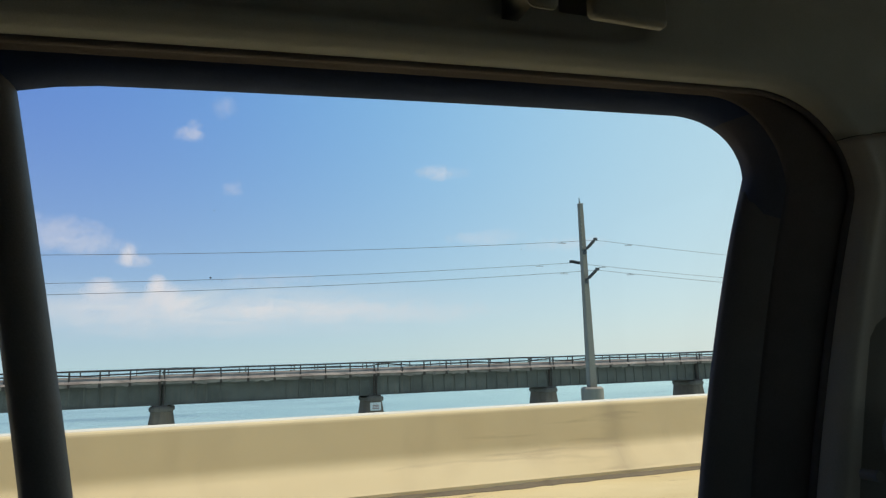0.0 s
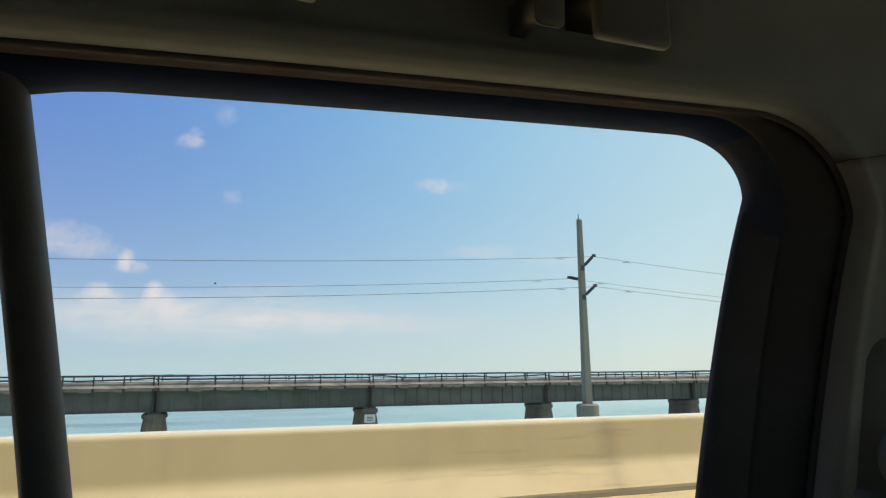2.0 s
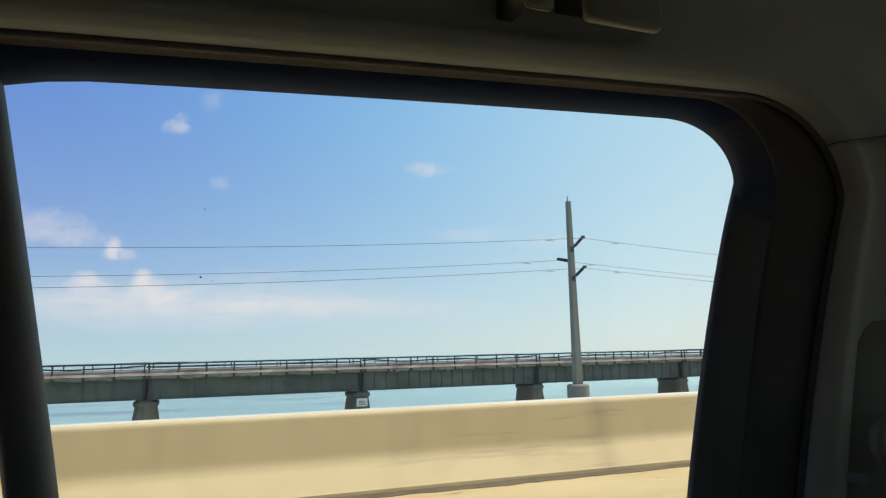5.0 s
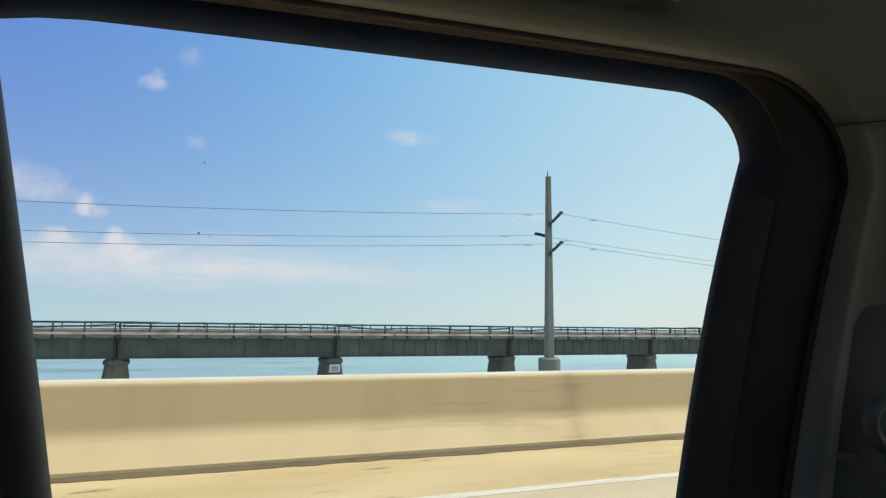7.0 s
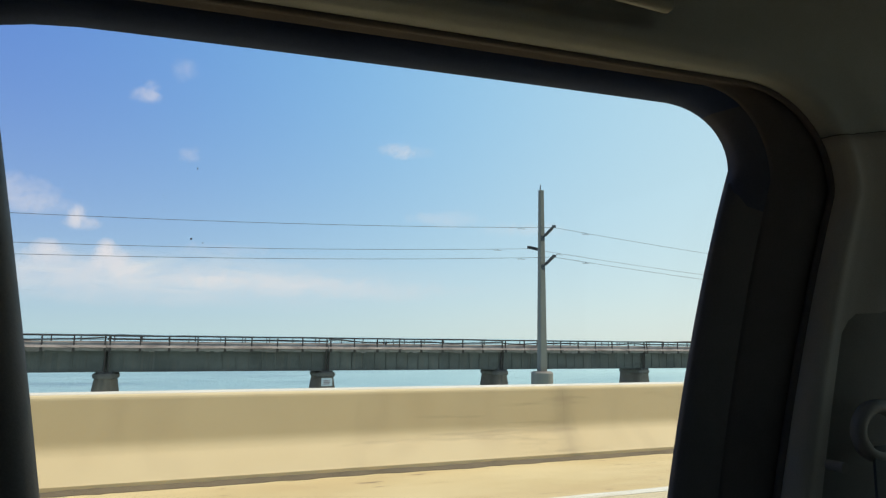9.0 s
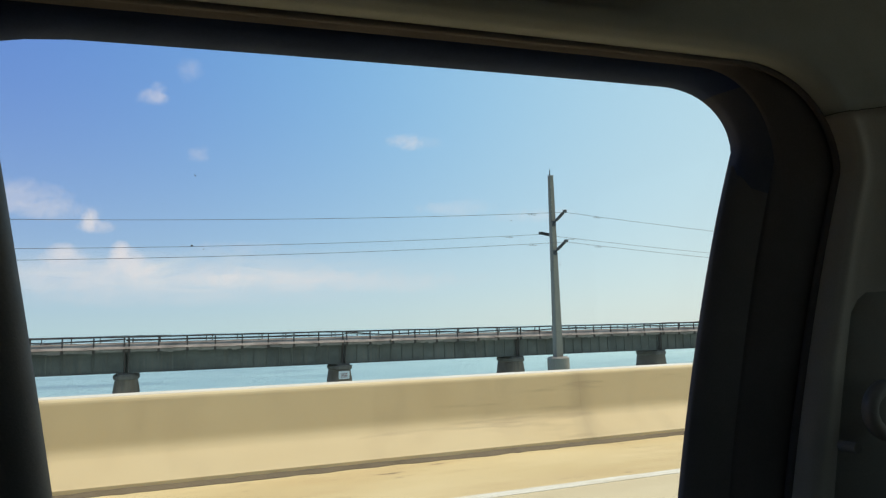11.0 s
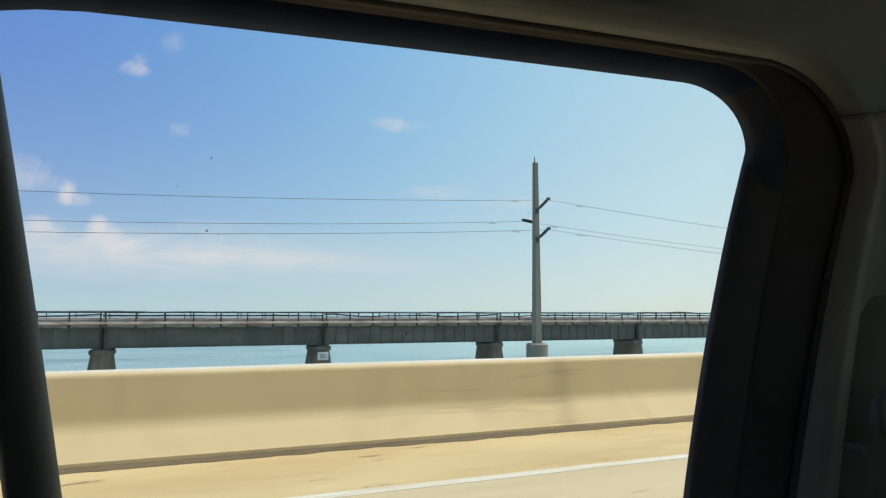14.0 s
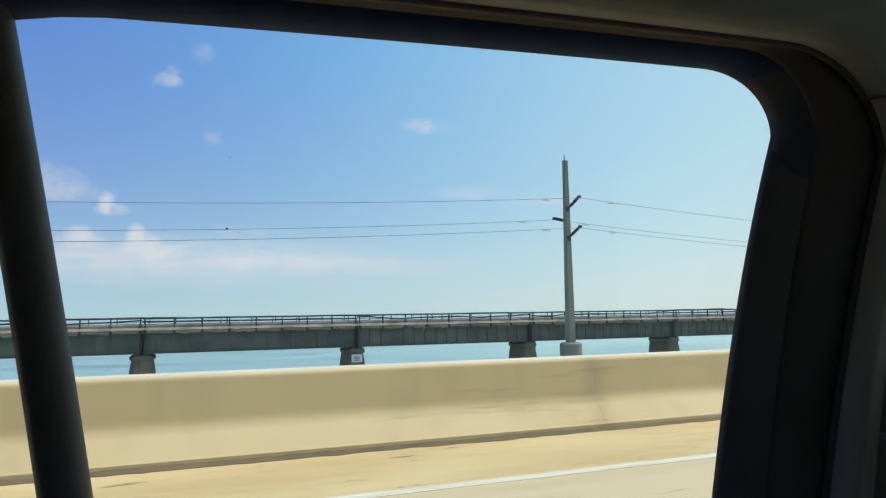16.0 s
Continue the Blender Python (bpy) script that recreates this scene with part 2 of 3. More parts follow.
OLD_STEEL = material("weathered_steel", (0.160, 0.149, 0.127), 0.75, other=(0.080, 0.073, 0.062), amount=0.75, scale=0.33, grain=9, bump=0.3, streak=((0.175, 0.130, 0.095), (1.6, 1, 0.12), 1.5, 0.55), vary=0.2)
OLD_SLAB = material("old_deck_concrete", (0.39, 0.315, 0.265), 0.9, other=(0.17, 0.125, 0.105), amount=0.85, scale=0.7, grain=9, bump=0.4, stretch=(0.5, 1, 1.5), streak=((0.10, 0.085, 0.075), (1.0, 1, 0.3), 1.5, 0.5))
OLD_RAIL = material("rusty_rail", (0.06, 0.046, 0.042), 0.85, other=(0.105, 0.065, 0.045), scale=0.8, grain=14, bump=0.3)
PIER = material("old_pier_concrete", (0.225, 0.158, 0.112), 0.9, other=(0.120, 0.086, 0.064), scale=0.5, grain=8, bump=0.4, streak=((0.08, 0.07, 0.06), (1.3, 1.3, 0.2), 1.2, 0.5), vary=0.15)
PIER_CAP = material("old_cap_concrete", (0.165, 0.13, 0.105), 0.9, other=(0.10, 0.08, 0.065), scale=0.6, grain=8, bump=0.4)
POLE = material("pole_concrete", (0.31, 0.265, 0.21), 0.85, other=(0.23, 0.195, 0.155), scale=0.6, grain=20, bump=0.2, stretch=(1, 1, 0.3), specular=0.2, streak=((0.16, 0.14, 0.12), (3, 3, 0.12), 1.6, 0.45))
ARM = material("insulator_dark", (0.06, 0.06, 0.065), 0.5, other=(0.10, 0.09, 0.08), scale=5, grain=30, bump=0.1)
CABLE = material("cable_aluminium", (0.10, 0.11, 0.12), 0.6, other=(0.14, 0.14, 0.15), scale=1, grain=20, bump=0.0)
GALVANISED = material("galvanised_steel", (0.36, 0.37, 0.37), 0.45, 0.7, other=(0.28, 0.29, 0.29), scale=6, grain=50, bump=0.1)
NOTICE = material("notice_board", (0.72, 0.70, 0.68), 0.6, other=(0.6, 0.58, 0.56), scale=2, grain=20, bump=0.05)
NOTICE_BAR = material("notice_bar", (0.30, 0.14, 0.13), 0.6, scale=4, grain=20, bump=0.0)
ISLE = material("far_mangrove", (0.20, 0.27, 0.30), 0.9, other=(0.16, 0.22, 0.25), scale=0.05, grain=0.6, bump=0.0)
# shade and sky sheen put into colour: header darker, bluer; corner blends to pillar
FRAME_HEAD_SHADE = material("door_header_shade", (0.035, 0.049, 0.098), 0.85, other=(0.029, 0.041, 0.081), scale=9, grain=400, bump=0.15, specular=0.08)
FRAME_SHADE_BLEND = material("door_corner_blend", (0.064, 0.065, 0.086), 0.82, other=(0.053, 0.054, 0.071), scale=9, grain=400, bump=0.15, specular=0.08)
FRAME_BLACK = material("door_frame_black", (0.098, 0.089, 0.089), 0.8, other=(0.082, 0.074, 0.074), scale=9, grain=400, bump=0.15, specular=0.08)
POST_BLACK = material("post_black", (0.107, 0.098, 0.096), 0.5, other=(0.088, 0.080, 0.079), scale=9, grain=400, bump=0.15, specular=0.15)
STRIP = material("weatherstrip_rubber", (0.089, 0.077, 0.076), 0.9, other=(0.074, 0.065, 0.063), scale=14, grain=350, bump=0.2, specular=0.1)
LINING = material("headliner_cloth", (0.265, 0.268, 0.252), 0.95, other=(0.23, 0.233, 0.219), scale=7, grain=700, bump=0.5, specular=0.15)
TRIM = material("pillar_trim_plastic", (0.284, 0.254, 0.225), 0.75, other=(0.251, 0.225, 0.199), scale=8, grain=600, bump=0.35, specular=0.3)
GRIP = material("grab_handle_plastic", (0.165, 0.158, 0.132), 0.55, other=(0.145, 0.138, 0.115), scale=9, grain=500, bump=0.2, specular=0.4)
DARK_PLASTIC = material("dark_plastic", (0.160, 0.144, 0.129), 0.85, other=(0.138, 0.124, 0.111), scale=10, grain=500, bump=0.2)
RING = material("ring_plastic", (0.144, 0.128, 0.112), 0.6, other=(0.120, 0.107, 0.094), scale=10, grain=500, bump=0.2)
BELT = material("belt_webbing", (0.045, 0.045, 0.045), 0.8, other=(0.035, 0.035, 0.035), scale=20, grain=900, bump=0.5)
PAINT = material("car_paint", (0.30, 0.31, 0.32), 0.35, 0.4, other=(0.28, 0.29, 0.30), scale=3, grain=300, bump=0.0)
STAMP = frosted_material("etched_glass")
CARPET = material("floor_carpet", (0.07, 0.068, 0.062), 0.95, scale=8, grain=500, bump=0.6)

# ---- building helpers ----


def part(name, bm, mat, parent=None, label="", smooth=False):
    """Link a bmesh as one mesh object, under a thing or a part."""
    me = bpy.data.meshes.new(name)
    bmesh.ops.recalc_face_normals(bm, faces=bm.faces)
    if smooth:
        for face in bm.faces:
            face.smooth = True
    bm.to_mesh(me)
    bm.free()
    me.materials.append(mat)
    ob = new(name, me)
    if parent:
        ob.parent = parent
    if label:
        ob["label"] = label
    return ob


def root(name, label, category, group="", kind="", at=(0, 0, 0)):
    ob = new(name)
    ob.empty_display_size = 0.2
    ob.location = at
    return tagged(ob, label, category, group, kind)


def add_box(bm, x0, x1, y0, y1, z0, z1, bevel=0.0, segments=2):
    made = bmesh.ops.create_cube(bm, size=1.0, matrix=Matrix.Translation(((x0 + x1) / 2, (y0 + y1) / 2, (z0 + z1) / 2)) @ Matrix.Diagonal((x1 - x0, y1 - y0, z1 - z0, 1)))["verts"]
    if bevel:
        edges = {e for v in made for e in v.link_edges}
        bmesh.ops.bevel(bm, geom=list(edges), offset=bevel, segments=segments, affect="EDGES", profile=0.5)


def box(*args, **kw):
    bm = bmesh.new()
    add_box(bm, *args, **kw)
    return bm


def add_rod(bm, a, b, r0, r1=None, sides=10):
    a, b = Vector(a), Vector(b)
    m = Matrix.Translation((a + b) / 2) @ (b - a).to_track_quat("Z", "Y").to_matrix().to_4x4()
    bmesh.ops.create_cone(bm, cap_ends=True, segments=sides, radius1=r0, radius2=r0 if r1 is None else r1, depth=(b - a).length, matrix=m)


def rod(*args, **kw):
    bm = bmesh.new()
    add_rod(bm, *args, **kw)
    return bm


def prism(profile, x0, x1, steps=1, wobble=0.0):
    """A profile in y and z run along x, closed at both ends."""
    bm = bmesh.new()
    rings = []
    for i in range(steps + 1):
        x = x0 + (x1 - x0) * i / steps
        rings.append([bm.verts.new((x, y + wobble * noise.noise((x * 0.7, y * 9, z * 9)), z + wobble * noise.noise((x * 0.9, y * 9 + 5, z * 9)))) for y, z in profile])
    n = len(profile)
    for a, b in zip(rings, rings[1:]):
        for k in range(n):
            bm.faces.new((a[k], a[(k + 1) % n], b[(k + 1) % n], b[k]))
    bm.faces.new(rings[0]), bm.faces.new(rings[-1][::-1])
    return bm


def tube(points, radius, sides=8):
    """A round bar along a run of points."""
    bm = bmesh.new()
    pts = [Vector(p) for p in points]
    rings = []
    for i, p in enumerate(pts):
        along = (pts[min(i + 1, len(pts) - 1)] - pts[max(i - 1, 0)]).normalized()
        side = along.cross(Vector((0, 1, 0.01))).normalized()
        up = side.cross(along)
        rings.append([bm.verts.new(p + radius * (side * math.cos(a) + up * math.sin(a))) for a in (2 * math.pi * k / sides for k in range(sides))])
    for a, b in zip(rings, rings[1:]):
        for k in range(sides):
            bm.faces.new((a[k], a[(k + 1) % sides], b[(k + 1) % sides], b[k]))
    bm.faces.new(rings[0]), bm.faces.new(rings[-1][::-1])
    return bm


def loft(curves, thick=None, up=0.0, aside=0.0):
    """A sheet drawn through curves of equal length; with thick, a closed body that reaches that far behind it."""
    bm = bmesh.new()
    rows = [[bm.verts.new(p) for p in c] for c in curves]
    for a, b in zip(rows, rows[1:]):
        for k in range(len(a) - 1):
            bm.faces.new((a[k], a[k + 1], b[k + 1], b[k]))
    if thick:
        rear = [[bm.verts.new((p[0] + aside, p[1] + thick, p[2] + up)) for p in c] for c in curves]
        for a, b in zip(rear, rear[1:]):
            for k in range(len(a) - 1):
                bm.faces.new((a[k + 1], a[k], b[k], b[k + 1]))
        for a, b in ((rows[0], rear[0]), (rows[-1], rear[-1])):
            for k in range(len(a) - 1):
                bm.faces.new((a[k], a[k + 1], b[k + 1], b[k]))
        for i in range(len(rows) - 1):
            for k in (0, -1):
                bm.faces.new((rows[i][k], rows[i + 1][k], rear[i + 1][k], rear[i][k]))
    return bm


# ---- the sea and the far shore ----
WATER_Z = -8.6
bm = bmesh.new()
bmesh.ops.create_grid(bm, x_segments=1, y_segments=1, size=4700, matrix=Matrix.Translation((0, 0, WATER_Z)))
tagged(part("water", bm, WATER), "turquoise shallow sea with a light chop", "sea", kind="structure")

bm = bmesh.new()
for i in range(46):
    u = i / 45
    h = 5.5 * math.sin(math.pi * u) ** 0.5 * (0.6 + 0.6 * noise.noise((u * 9, 3, 1)))
    add_box(bm, -330 + 300 * u, -330 + 300 * (u + 0.026), 3000, 3040, WATER_Z - 1, WATER_Z + 1.0 + max(0.3, h * 0.6))
tagged(part("island", bm, ISLE), "low dark mangrove island on the horizon", "island", kind="structure")

# ---- the new bridge: deck, shoulder, parapet ----
ROAD0, ROAD1 = -140.0, 260.0
tagged(part("road", box(ROAD0, ROAD1, -3.2, 5.03, -0.35, 0.0), LANE), "pale sunlit concrete traffic lanes of a sea bridge", "road", kind="structure")
tagged(part("pavement", box(ROAD0, ROAD1, 5.03, 6.95, -0.35, -0.002), SHOULDER), "yellowish stained concrete shoulder beside the lane", "shoulder", kind="structure")


def edge_line(x0, x1, steps):
    """A thin painted stripe with worn edges, run on straight at both ends."""
    bm = bmesh.new()
    rings = []
    for i in range(-1, steps + 2):
        x = ROAD0 if i < 0 else ROAD1 if i > steps else x0 + (x1 - x0) * i / steps
        a = 4.965 + 0.007 * noise.noise((x * 9.0, 1.0, 0.0)) + 0.006 * noise.noise((x * 2.0, 5.0, 0.0))
        b = 5.098 + 0.007 * noise.noise((x * 9.0, 9.0, 3.0)) + 0.006 * noise.noise((x * 2.0, 2.0, 7.0))
        rings.append([bm.verts.new(p) for p in ((x, a, -0.01), (x, a, 0.004), (x, b, 0.004), (x, b, -0.01))])
    for a, b in zip(rings, rings[1:]):
        for k in range(4):
            bm.faces.new((a[k], a[(k + 1) % 4], b[(k + 1) % 4], b[k]))
    bm.faces.new(rings[0]), bm.faces.new(rings[-1][::-1])
    return bm


tagged(part("trim", edge_line(-20.0, 45.0, 900), LINE), "worn white edge line on the concrete", "road line", kind="structure")


def gutter_strip(x0, x1, steps):
    """A low bank of dirt with a ragged edge along the foot of the parapet."""
    bm = bmesh.new()
    rings = []
    for i in range(steps + 1):
        x = x0 + (x1 - x0) * i / steps
        edge_y = 6.54 + 0.045 * noise.noise((x * 0.8, 2.0, 0.0)) + 0.035 * noise.noise((x * 4.0, 7.0, 0.0)) + 0.02 * noise.noise((x * 11.0, 3.0, 0.0))
        crest = 0.045 + 0.02 * noise.noise((x * 1.3, 4.0, 2.0)) + 0.010 * noise.noise((x * 7.0, 1.0, 2.0))
        rings.append([bm.verts.new(p) for p in ((x, edge_y, -0.01), (x, edge_y + 0.004, 0.004), (x, 6.60, crest * 0.7), (x, 6.65, crest + 0.03), (x, 6.65, -0.01))])
    for a, b in zip(rings, rings[1:]):
        for k in range(5):
            bm.faces.new((a[k], a[(k + 1) % 5], b[(k + 1) % 5], b[k]))
    bm.faces.new(rings[0]), bm.faces.new(rings[-1][::-1])
    return bm


tagged(part("gutter", gutter_strip(-20.0, 45.0, 650), GRIME), "dark grimy gutter at the foot of the parapet", "gutter", kind="structure")


def parapet_segment(x0, x1):
    """One cast length of the sloped concrete barrier."""
    profile = [(6.604, -0.01), (6.604, 0.066), (6.619, 0.082), (6.784, 0.280), (6.799, 0.303), (6.811, 0.326), (6.820, 0.349), (6.826, 0.374), (6.830, 0.402), (6.859, 0.765), (6.864, 0.784), (6.876, 0.799), (6.894, 0.806), (7.17, 0.806), (7.19, 0.79), (7.19, -0.01)]
    return prism(profile, x0, x1, 4, 0.002)


barrier = root("parapet", "long yellowish concrete bridge parapet with sloped foot", "parapet", kind="structure")
JOINTS = [4.5 + 9.9 * i for i in range(-6, 12)]
for a, b in zip([ROAD0] + JOINTS, JOINTS + [ROAD1]):
    part("panel", parapet_segment(a + 0.0005, b - 0.0005), PARAPET, barrier)
    # added strip that carries the bright glare along the top edge
    part("coping", prism([(6.925, 0.804), (6.929, 0.810), (6.936, 0.813), (7.165, 0.813), (7.172, 0.804)], a + 0.0005, b - 0.0005, 4, 0.002), TOP_GLARE, barrier, "pale strip on the parapet top, its glare put into the colour")

# the near side of the bridge behind the car, and the deck's edge
tagged(part("parapet_near", prism([(-5.3, -0.35), (-5.3, 0.81), (-5.06, 0.81), (-4.98, 0.35), (-4.80, 0.08), (-4.80, -0.35)], ROAD0, ROAD1), PARAPET), "plain concrete parapet on the other edge of the bridge", "parapet", kind="structure")
tagged(part("pavement_near", box(ROAD0, ROAD1, -4.80, -3.2, -0.35, -0.002), SHOULDER), "concrete shoulder on the other edge", "shoulder", kind="structure")
tagged(part("bridge_deck", box(ROAD0, ROAD1, -5.4, 7.25, -1.9, -0.36), PIER), "concrete box deck of the road bridge", "bridge deck", kind="structure")
for y in (1.18, 1.34):
    tagged(part("trim", box(ROAD0, ROAD1, y - 0.05, y + 0.05, -0.01, 0.006), YELLOW), "yellow centre line", "road line", kind="structure")


# ---- the old railway bridge ----
SPAN, BRIDGE_Y, FIRST = 24.4, 80.8, -0.215
DECK_TOP, SLAB, GIRDER_TOP, GIRDER_FOOT = 0.36, -0.42, -0.60, -2.93


def girder_mesh():
    """A riveted plate girder with flanges, for one span."""
    bm = bmesh.new()
    y, long = 0.75, SPAN - 0.35
    add_box(bm, 0, long, y, y + 0.05, GIRDER_FOOT, GIRDER_TOP)
    add_box(bm, 0, long, y - 0.22, y + 0.25, GIRDER_TOP - 0.07, GIRDER_TOP)
    add_box(bm, 0, long, y - 0.22, y + 0.25, GIRDER_FOOT, GIRDER_FOOT + 0.08)
    add_box(bm, 0, long, y + 4.0, y + 4.06, GIRDER_FOOT, GIRDER_TOP)
    return bm


def slab_mesh():
    """Deck slab with a rough, spalled edge beam."""
    bm = bmesh.new()
    add_box(bm, -0.16, SPAN - 0.20, 0.25, 6.6, SLAB - 0.16, SLAB + 0.25)
    add_box(bm, -0.16, SPAN - 0.20, -0.02, 0.25, SLAB - 0.10, SLAB + 0.30)
    n = 46
    for i in range(n):
        x0, x1 = -0.16 + (SPAN - 0.04) * i / n, -0.16 + (SPAN - 0.04) * (i + 1) / n
        chip = 0.13 * noise.noise((i * 0.41, 2.0, 4.0)) + 0.05 * noise.noise((i * 1.9, 3.0, 4.0))
        # the kerb's face leans back over a sloping, chipped ledge
        foot, lip = -0.08 + chip * 0.4, DECK_TOP + chip * 0.5
        drop, reach = SLAB + 0.17 - abs(chip) * 0.9, foot - 0.24 - 0.10 * noise.noise((i * 0.57, 5.0, 2.0))
        outline = ((reach, drop), (foot, SLAB + 0.42 + 0.3 * chip), (0.16, lip), (0.30, lip), (0.30, SLAB + 0.1), (foot, drop - 0.05))
        ends = [[bm.verts.new((x, y, z)) for y, z in outline] for x in (x0, x1)]
        n_side = len(outline)
        for k in range(n_side):
            bm.faces.new((ends[0][k], ends[0][(k + 1) % n_side], ends[1][(k + 1) % n_side], ends[1][k]))
        bm.faces.new(ends[0][::-1]), bm.faces.new(ends[1])
        add_box(bm, x0, x1, -0.12, 0.1, SLAB - 0.14 - 0.30 * abs(noise.noise((i * 0.83, 8.0, 1.0))), SLAB + 0.10)
    add_box(bm, -0.16, SPAN - 0.20, 6.3, 6.6, SLAB, DECK_TOP)
    return bm


def rail_mesh(height, sag, seed):
    pts = [(-0.16 + (SPAN - 0.04) * i / 16, -0.02, height + sag * noise.noise((i * 0.37, seed, 0.5))) for i in range(17)]
    return tube(pts, 0.085, 6)


def bridge_span(steel, stiff, slab, post, picket, rails):
    ob = root("bridge_span", "weathered grey-green plate girder span with rusty railing", "bridge span", "spans of the old bridge")
    for name, me in (("girder", steel), ("deck_slab", slab), ("top_rail", rails[0]), ("middle_rail", rails[1]), ("far_rail", rails[2])):
        new(name, me).parent = ob
    for i in range(17):
        p = new("stiffener", stiff)
        p.parent = ob
        p.location = (0.1 + (SPAN - 0.63) * i / 16, 0.75, 0)
    for i in range(9):
        p = new("rail_post", post)
        p.parent = ob
        p.location = (0.15 + (SPAN - 0.5) * i / 8, -0.02, 0)
    # short pickets left over from an older railing
    for i in range(lost.randint(2, 5)):
        p = new("picket", picket)
        p.parent = ob
        p.location = (lost.uniform(0.8, SPAN - 1.0), -0.02, 0)
        p.rotation_euler = (0, radians(lost.uniform(-4, 4)), 0)
    return ob


def mesh_of(bm, mat, name):
    ob = part(name, bm, mat)
    me = ob.data
    bpy.data.objects.remove(ob)
    return me


steel_mesh, deck_mesh = mesh_of(girder_mesh(), OLD_STEEL, "girder"), mesh_of(slab_mesh(), OLD_SLAB, "deck_slab")
stiff_bm = box(0.0, 0.09, -0.10, -0.002, GIRDER_FOOT + 0.08, GIRDER_TOP - 0.07)
add_box(stiff_bm, -0.05, 0.14, -0.016, -0.002, GIRDER_FOOT + 0.10, GIRDER_TOP - 0.09)
stiff_mesh = mesh_of(stiff_bm, OLD_STEEL, "stiffener")
post_bm = box(-0.07, 0.07, -0.08, 0.05, SLAB + 0.1, 1.10)
add_box(post_bm, -0.13, 0.13, -0.19, 0.05, SLAB - 0.26, SLAB + 0.20)
post_mesh = mesh_of(post_bm, OLD_RAIL, "rail_post")
picket_mesh = mesh_of(box(-0.045, 0.045, -0.05, 0.04, DECK_TOP - 0.05, 1.06), OLD_RAIL, "picket")
lost = random.Random(4)
far_bm = rail_mesh(1.0, 0.05, 9.0)
add_box(far_bm, 0, SPAN - 0.2, -0.02, 0.04, 0.5, 0.56)
for i in range(9):
    x = 0.15 + (SPAN - 0.5) * i / 8
    add_box(far_bm, x - 0.06, x + 0.06, -0.03, 0.05, 0.2, 1.02)
bmesh.ops.translate(far_bm, verts=far_bm.verts, vec=(0, 6.45, 0))
far_mesh = mesh_of(far_bm, OLD_RAIL, "far_rail")
rail_sets = [(mesh_of(rail_mesh(1.05, 0.05 + 0.12 * (k == 1), k), OLD_RAIL, "top_rail"), mesh_of(rail_mesh(0.68, 0.06 + 0.24 * (k in (2, 4)), k + 5), OLD_RAIL, "middle_rail"), far_mesh) for k in range(5)]


def pier_mesh(*levels):
    """A pier with half-round ends, as a stack of outlines: height, half width."""
    bm = bmesh.new()
    rings = []
    for z, half in levels:
        ring = []
        for k in range(24):
            a = 2 * math.pi * k / 24
            c, s = math.cos(a), math.sin(a)
            ring.append(bm.verts.new((half * (abs(c) ** 0.55) * math.copysign(1, c), 2.7 + (1.95 + half * 0.55) * (abs(s) ** 0.75) * math.copysign(1, s), z)))
        rings.append(ring)
    for low, high in zip(rings, rings[1:]):
        for k in range(24):
            bm.faces.new((low[k], low[(k + 1) % 24], high[(k + 1) % 24], high[k]))
    bm.faces.new(rings[0][::-1]), bm.faces.new(rings[-1])
    return bm


CAP_TOP = GIRDER_FOOT - 0.14
shaft_mesh = mesh_of(pier_mesh((WATER_Z - 2, 2.05), (CAP_TOP - 1.9, 1.36), (CAP_TOP - 0.60, 1.15)), PIER, "shaft")
cap_mesh = mesh_of(pier_mesh((CAP_TOP - 0.60, 1.22), (CAP_TOP - 0.53, 1.34), (CAP_TOP - 0.22, 1.36), (CAP_TOP - 0.09, 1.28), (CAP_TOP, 1.08)), PIER_CAP, "cap")
seat_mesh = mesh_of(box(-0.75, 0.75, 0.2, 1.4, CAP_TOP, GIRDER_FOOT), OLD_RAIL, "bearing")
strut_bm = rod((-0.12, 0.35, CAP_TOP), (-0.12, 0.45, SLAB), 0.08)
add_rod(strut_bm, (0.22, 0.45, CAP_TOP), (0.30, 0.40, SLAB), 0.07)
strut_mesh = mesh_of(strut_bm, OLD_RAIL, "drain_pipe")
end_bm = box(-0.55, 0.75, 1.25, 1.31, CAP_TOP, SLAB - 0.1)
add_box(end_bm, -0.5, -0.38, 0.9, 1.25, CAP_TOP, SLAB - 0.1)
add_box(end_bm, 0.58, 0.70, 0.9, 1.25, CAP_TOP, SLAB - 0.1)
end_mesh = mesh_of(end_bm, OLD_STEEL, "cross_frame")


def bridge_pier():
    ob = root("bridge_pier", "brown-grey weathered concrete bridge pier standing in the sea", "bridge pier", "piers of the old bridge")
    for name, me in (("shaft", shaft_mesh), ("cap", cap_mesh), ("bearing", seat_mesh), ("drain_pipe", strut_mesh), ("cross_frame", end_mesh)):
        new(name, me).parent = ob
    return ob


for i in range(-8, 18):
    x = SPAN * (FIRST + i)
    span = bridge_span(steel_mesh, stiff_mesh, deck_mesh, post_mesh, picket_mesh, rail_sets[(i * 2 + i // 4) % 5])
    span.location = (x + 0.18, BRIDGE_Y, 0)
    pier = bridge_pier()
    pier.location = (x, BRIDGE_Y, 0)
    if i == 1:
        pier["label"] = "concrete bridge pier with a small white notice board"
        board = part("notice_board", box(-0.72, 0.62, -0.16, -0.10, CAP_TOP - 1.68, CAP_TOP - 0.72), NOTICE, pier, "small white notice board")
        for k in range(3):
            part("notice_bar", box(-0.45, 0.35, -0.175, -0.158, CAP_TOP - 1.10 - 0.19 * k, CAP_TOP - 1.01 - 0.19 * k), NOTICE_BAR, board)

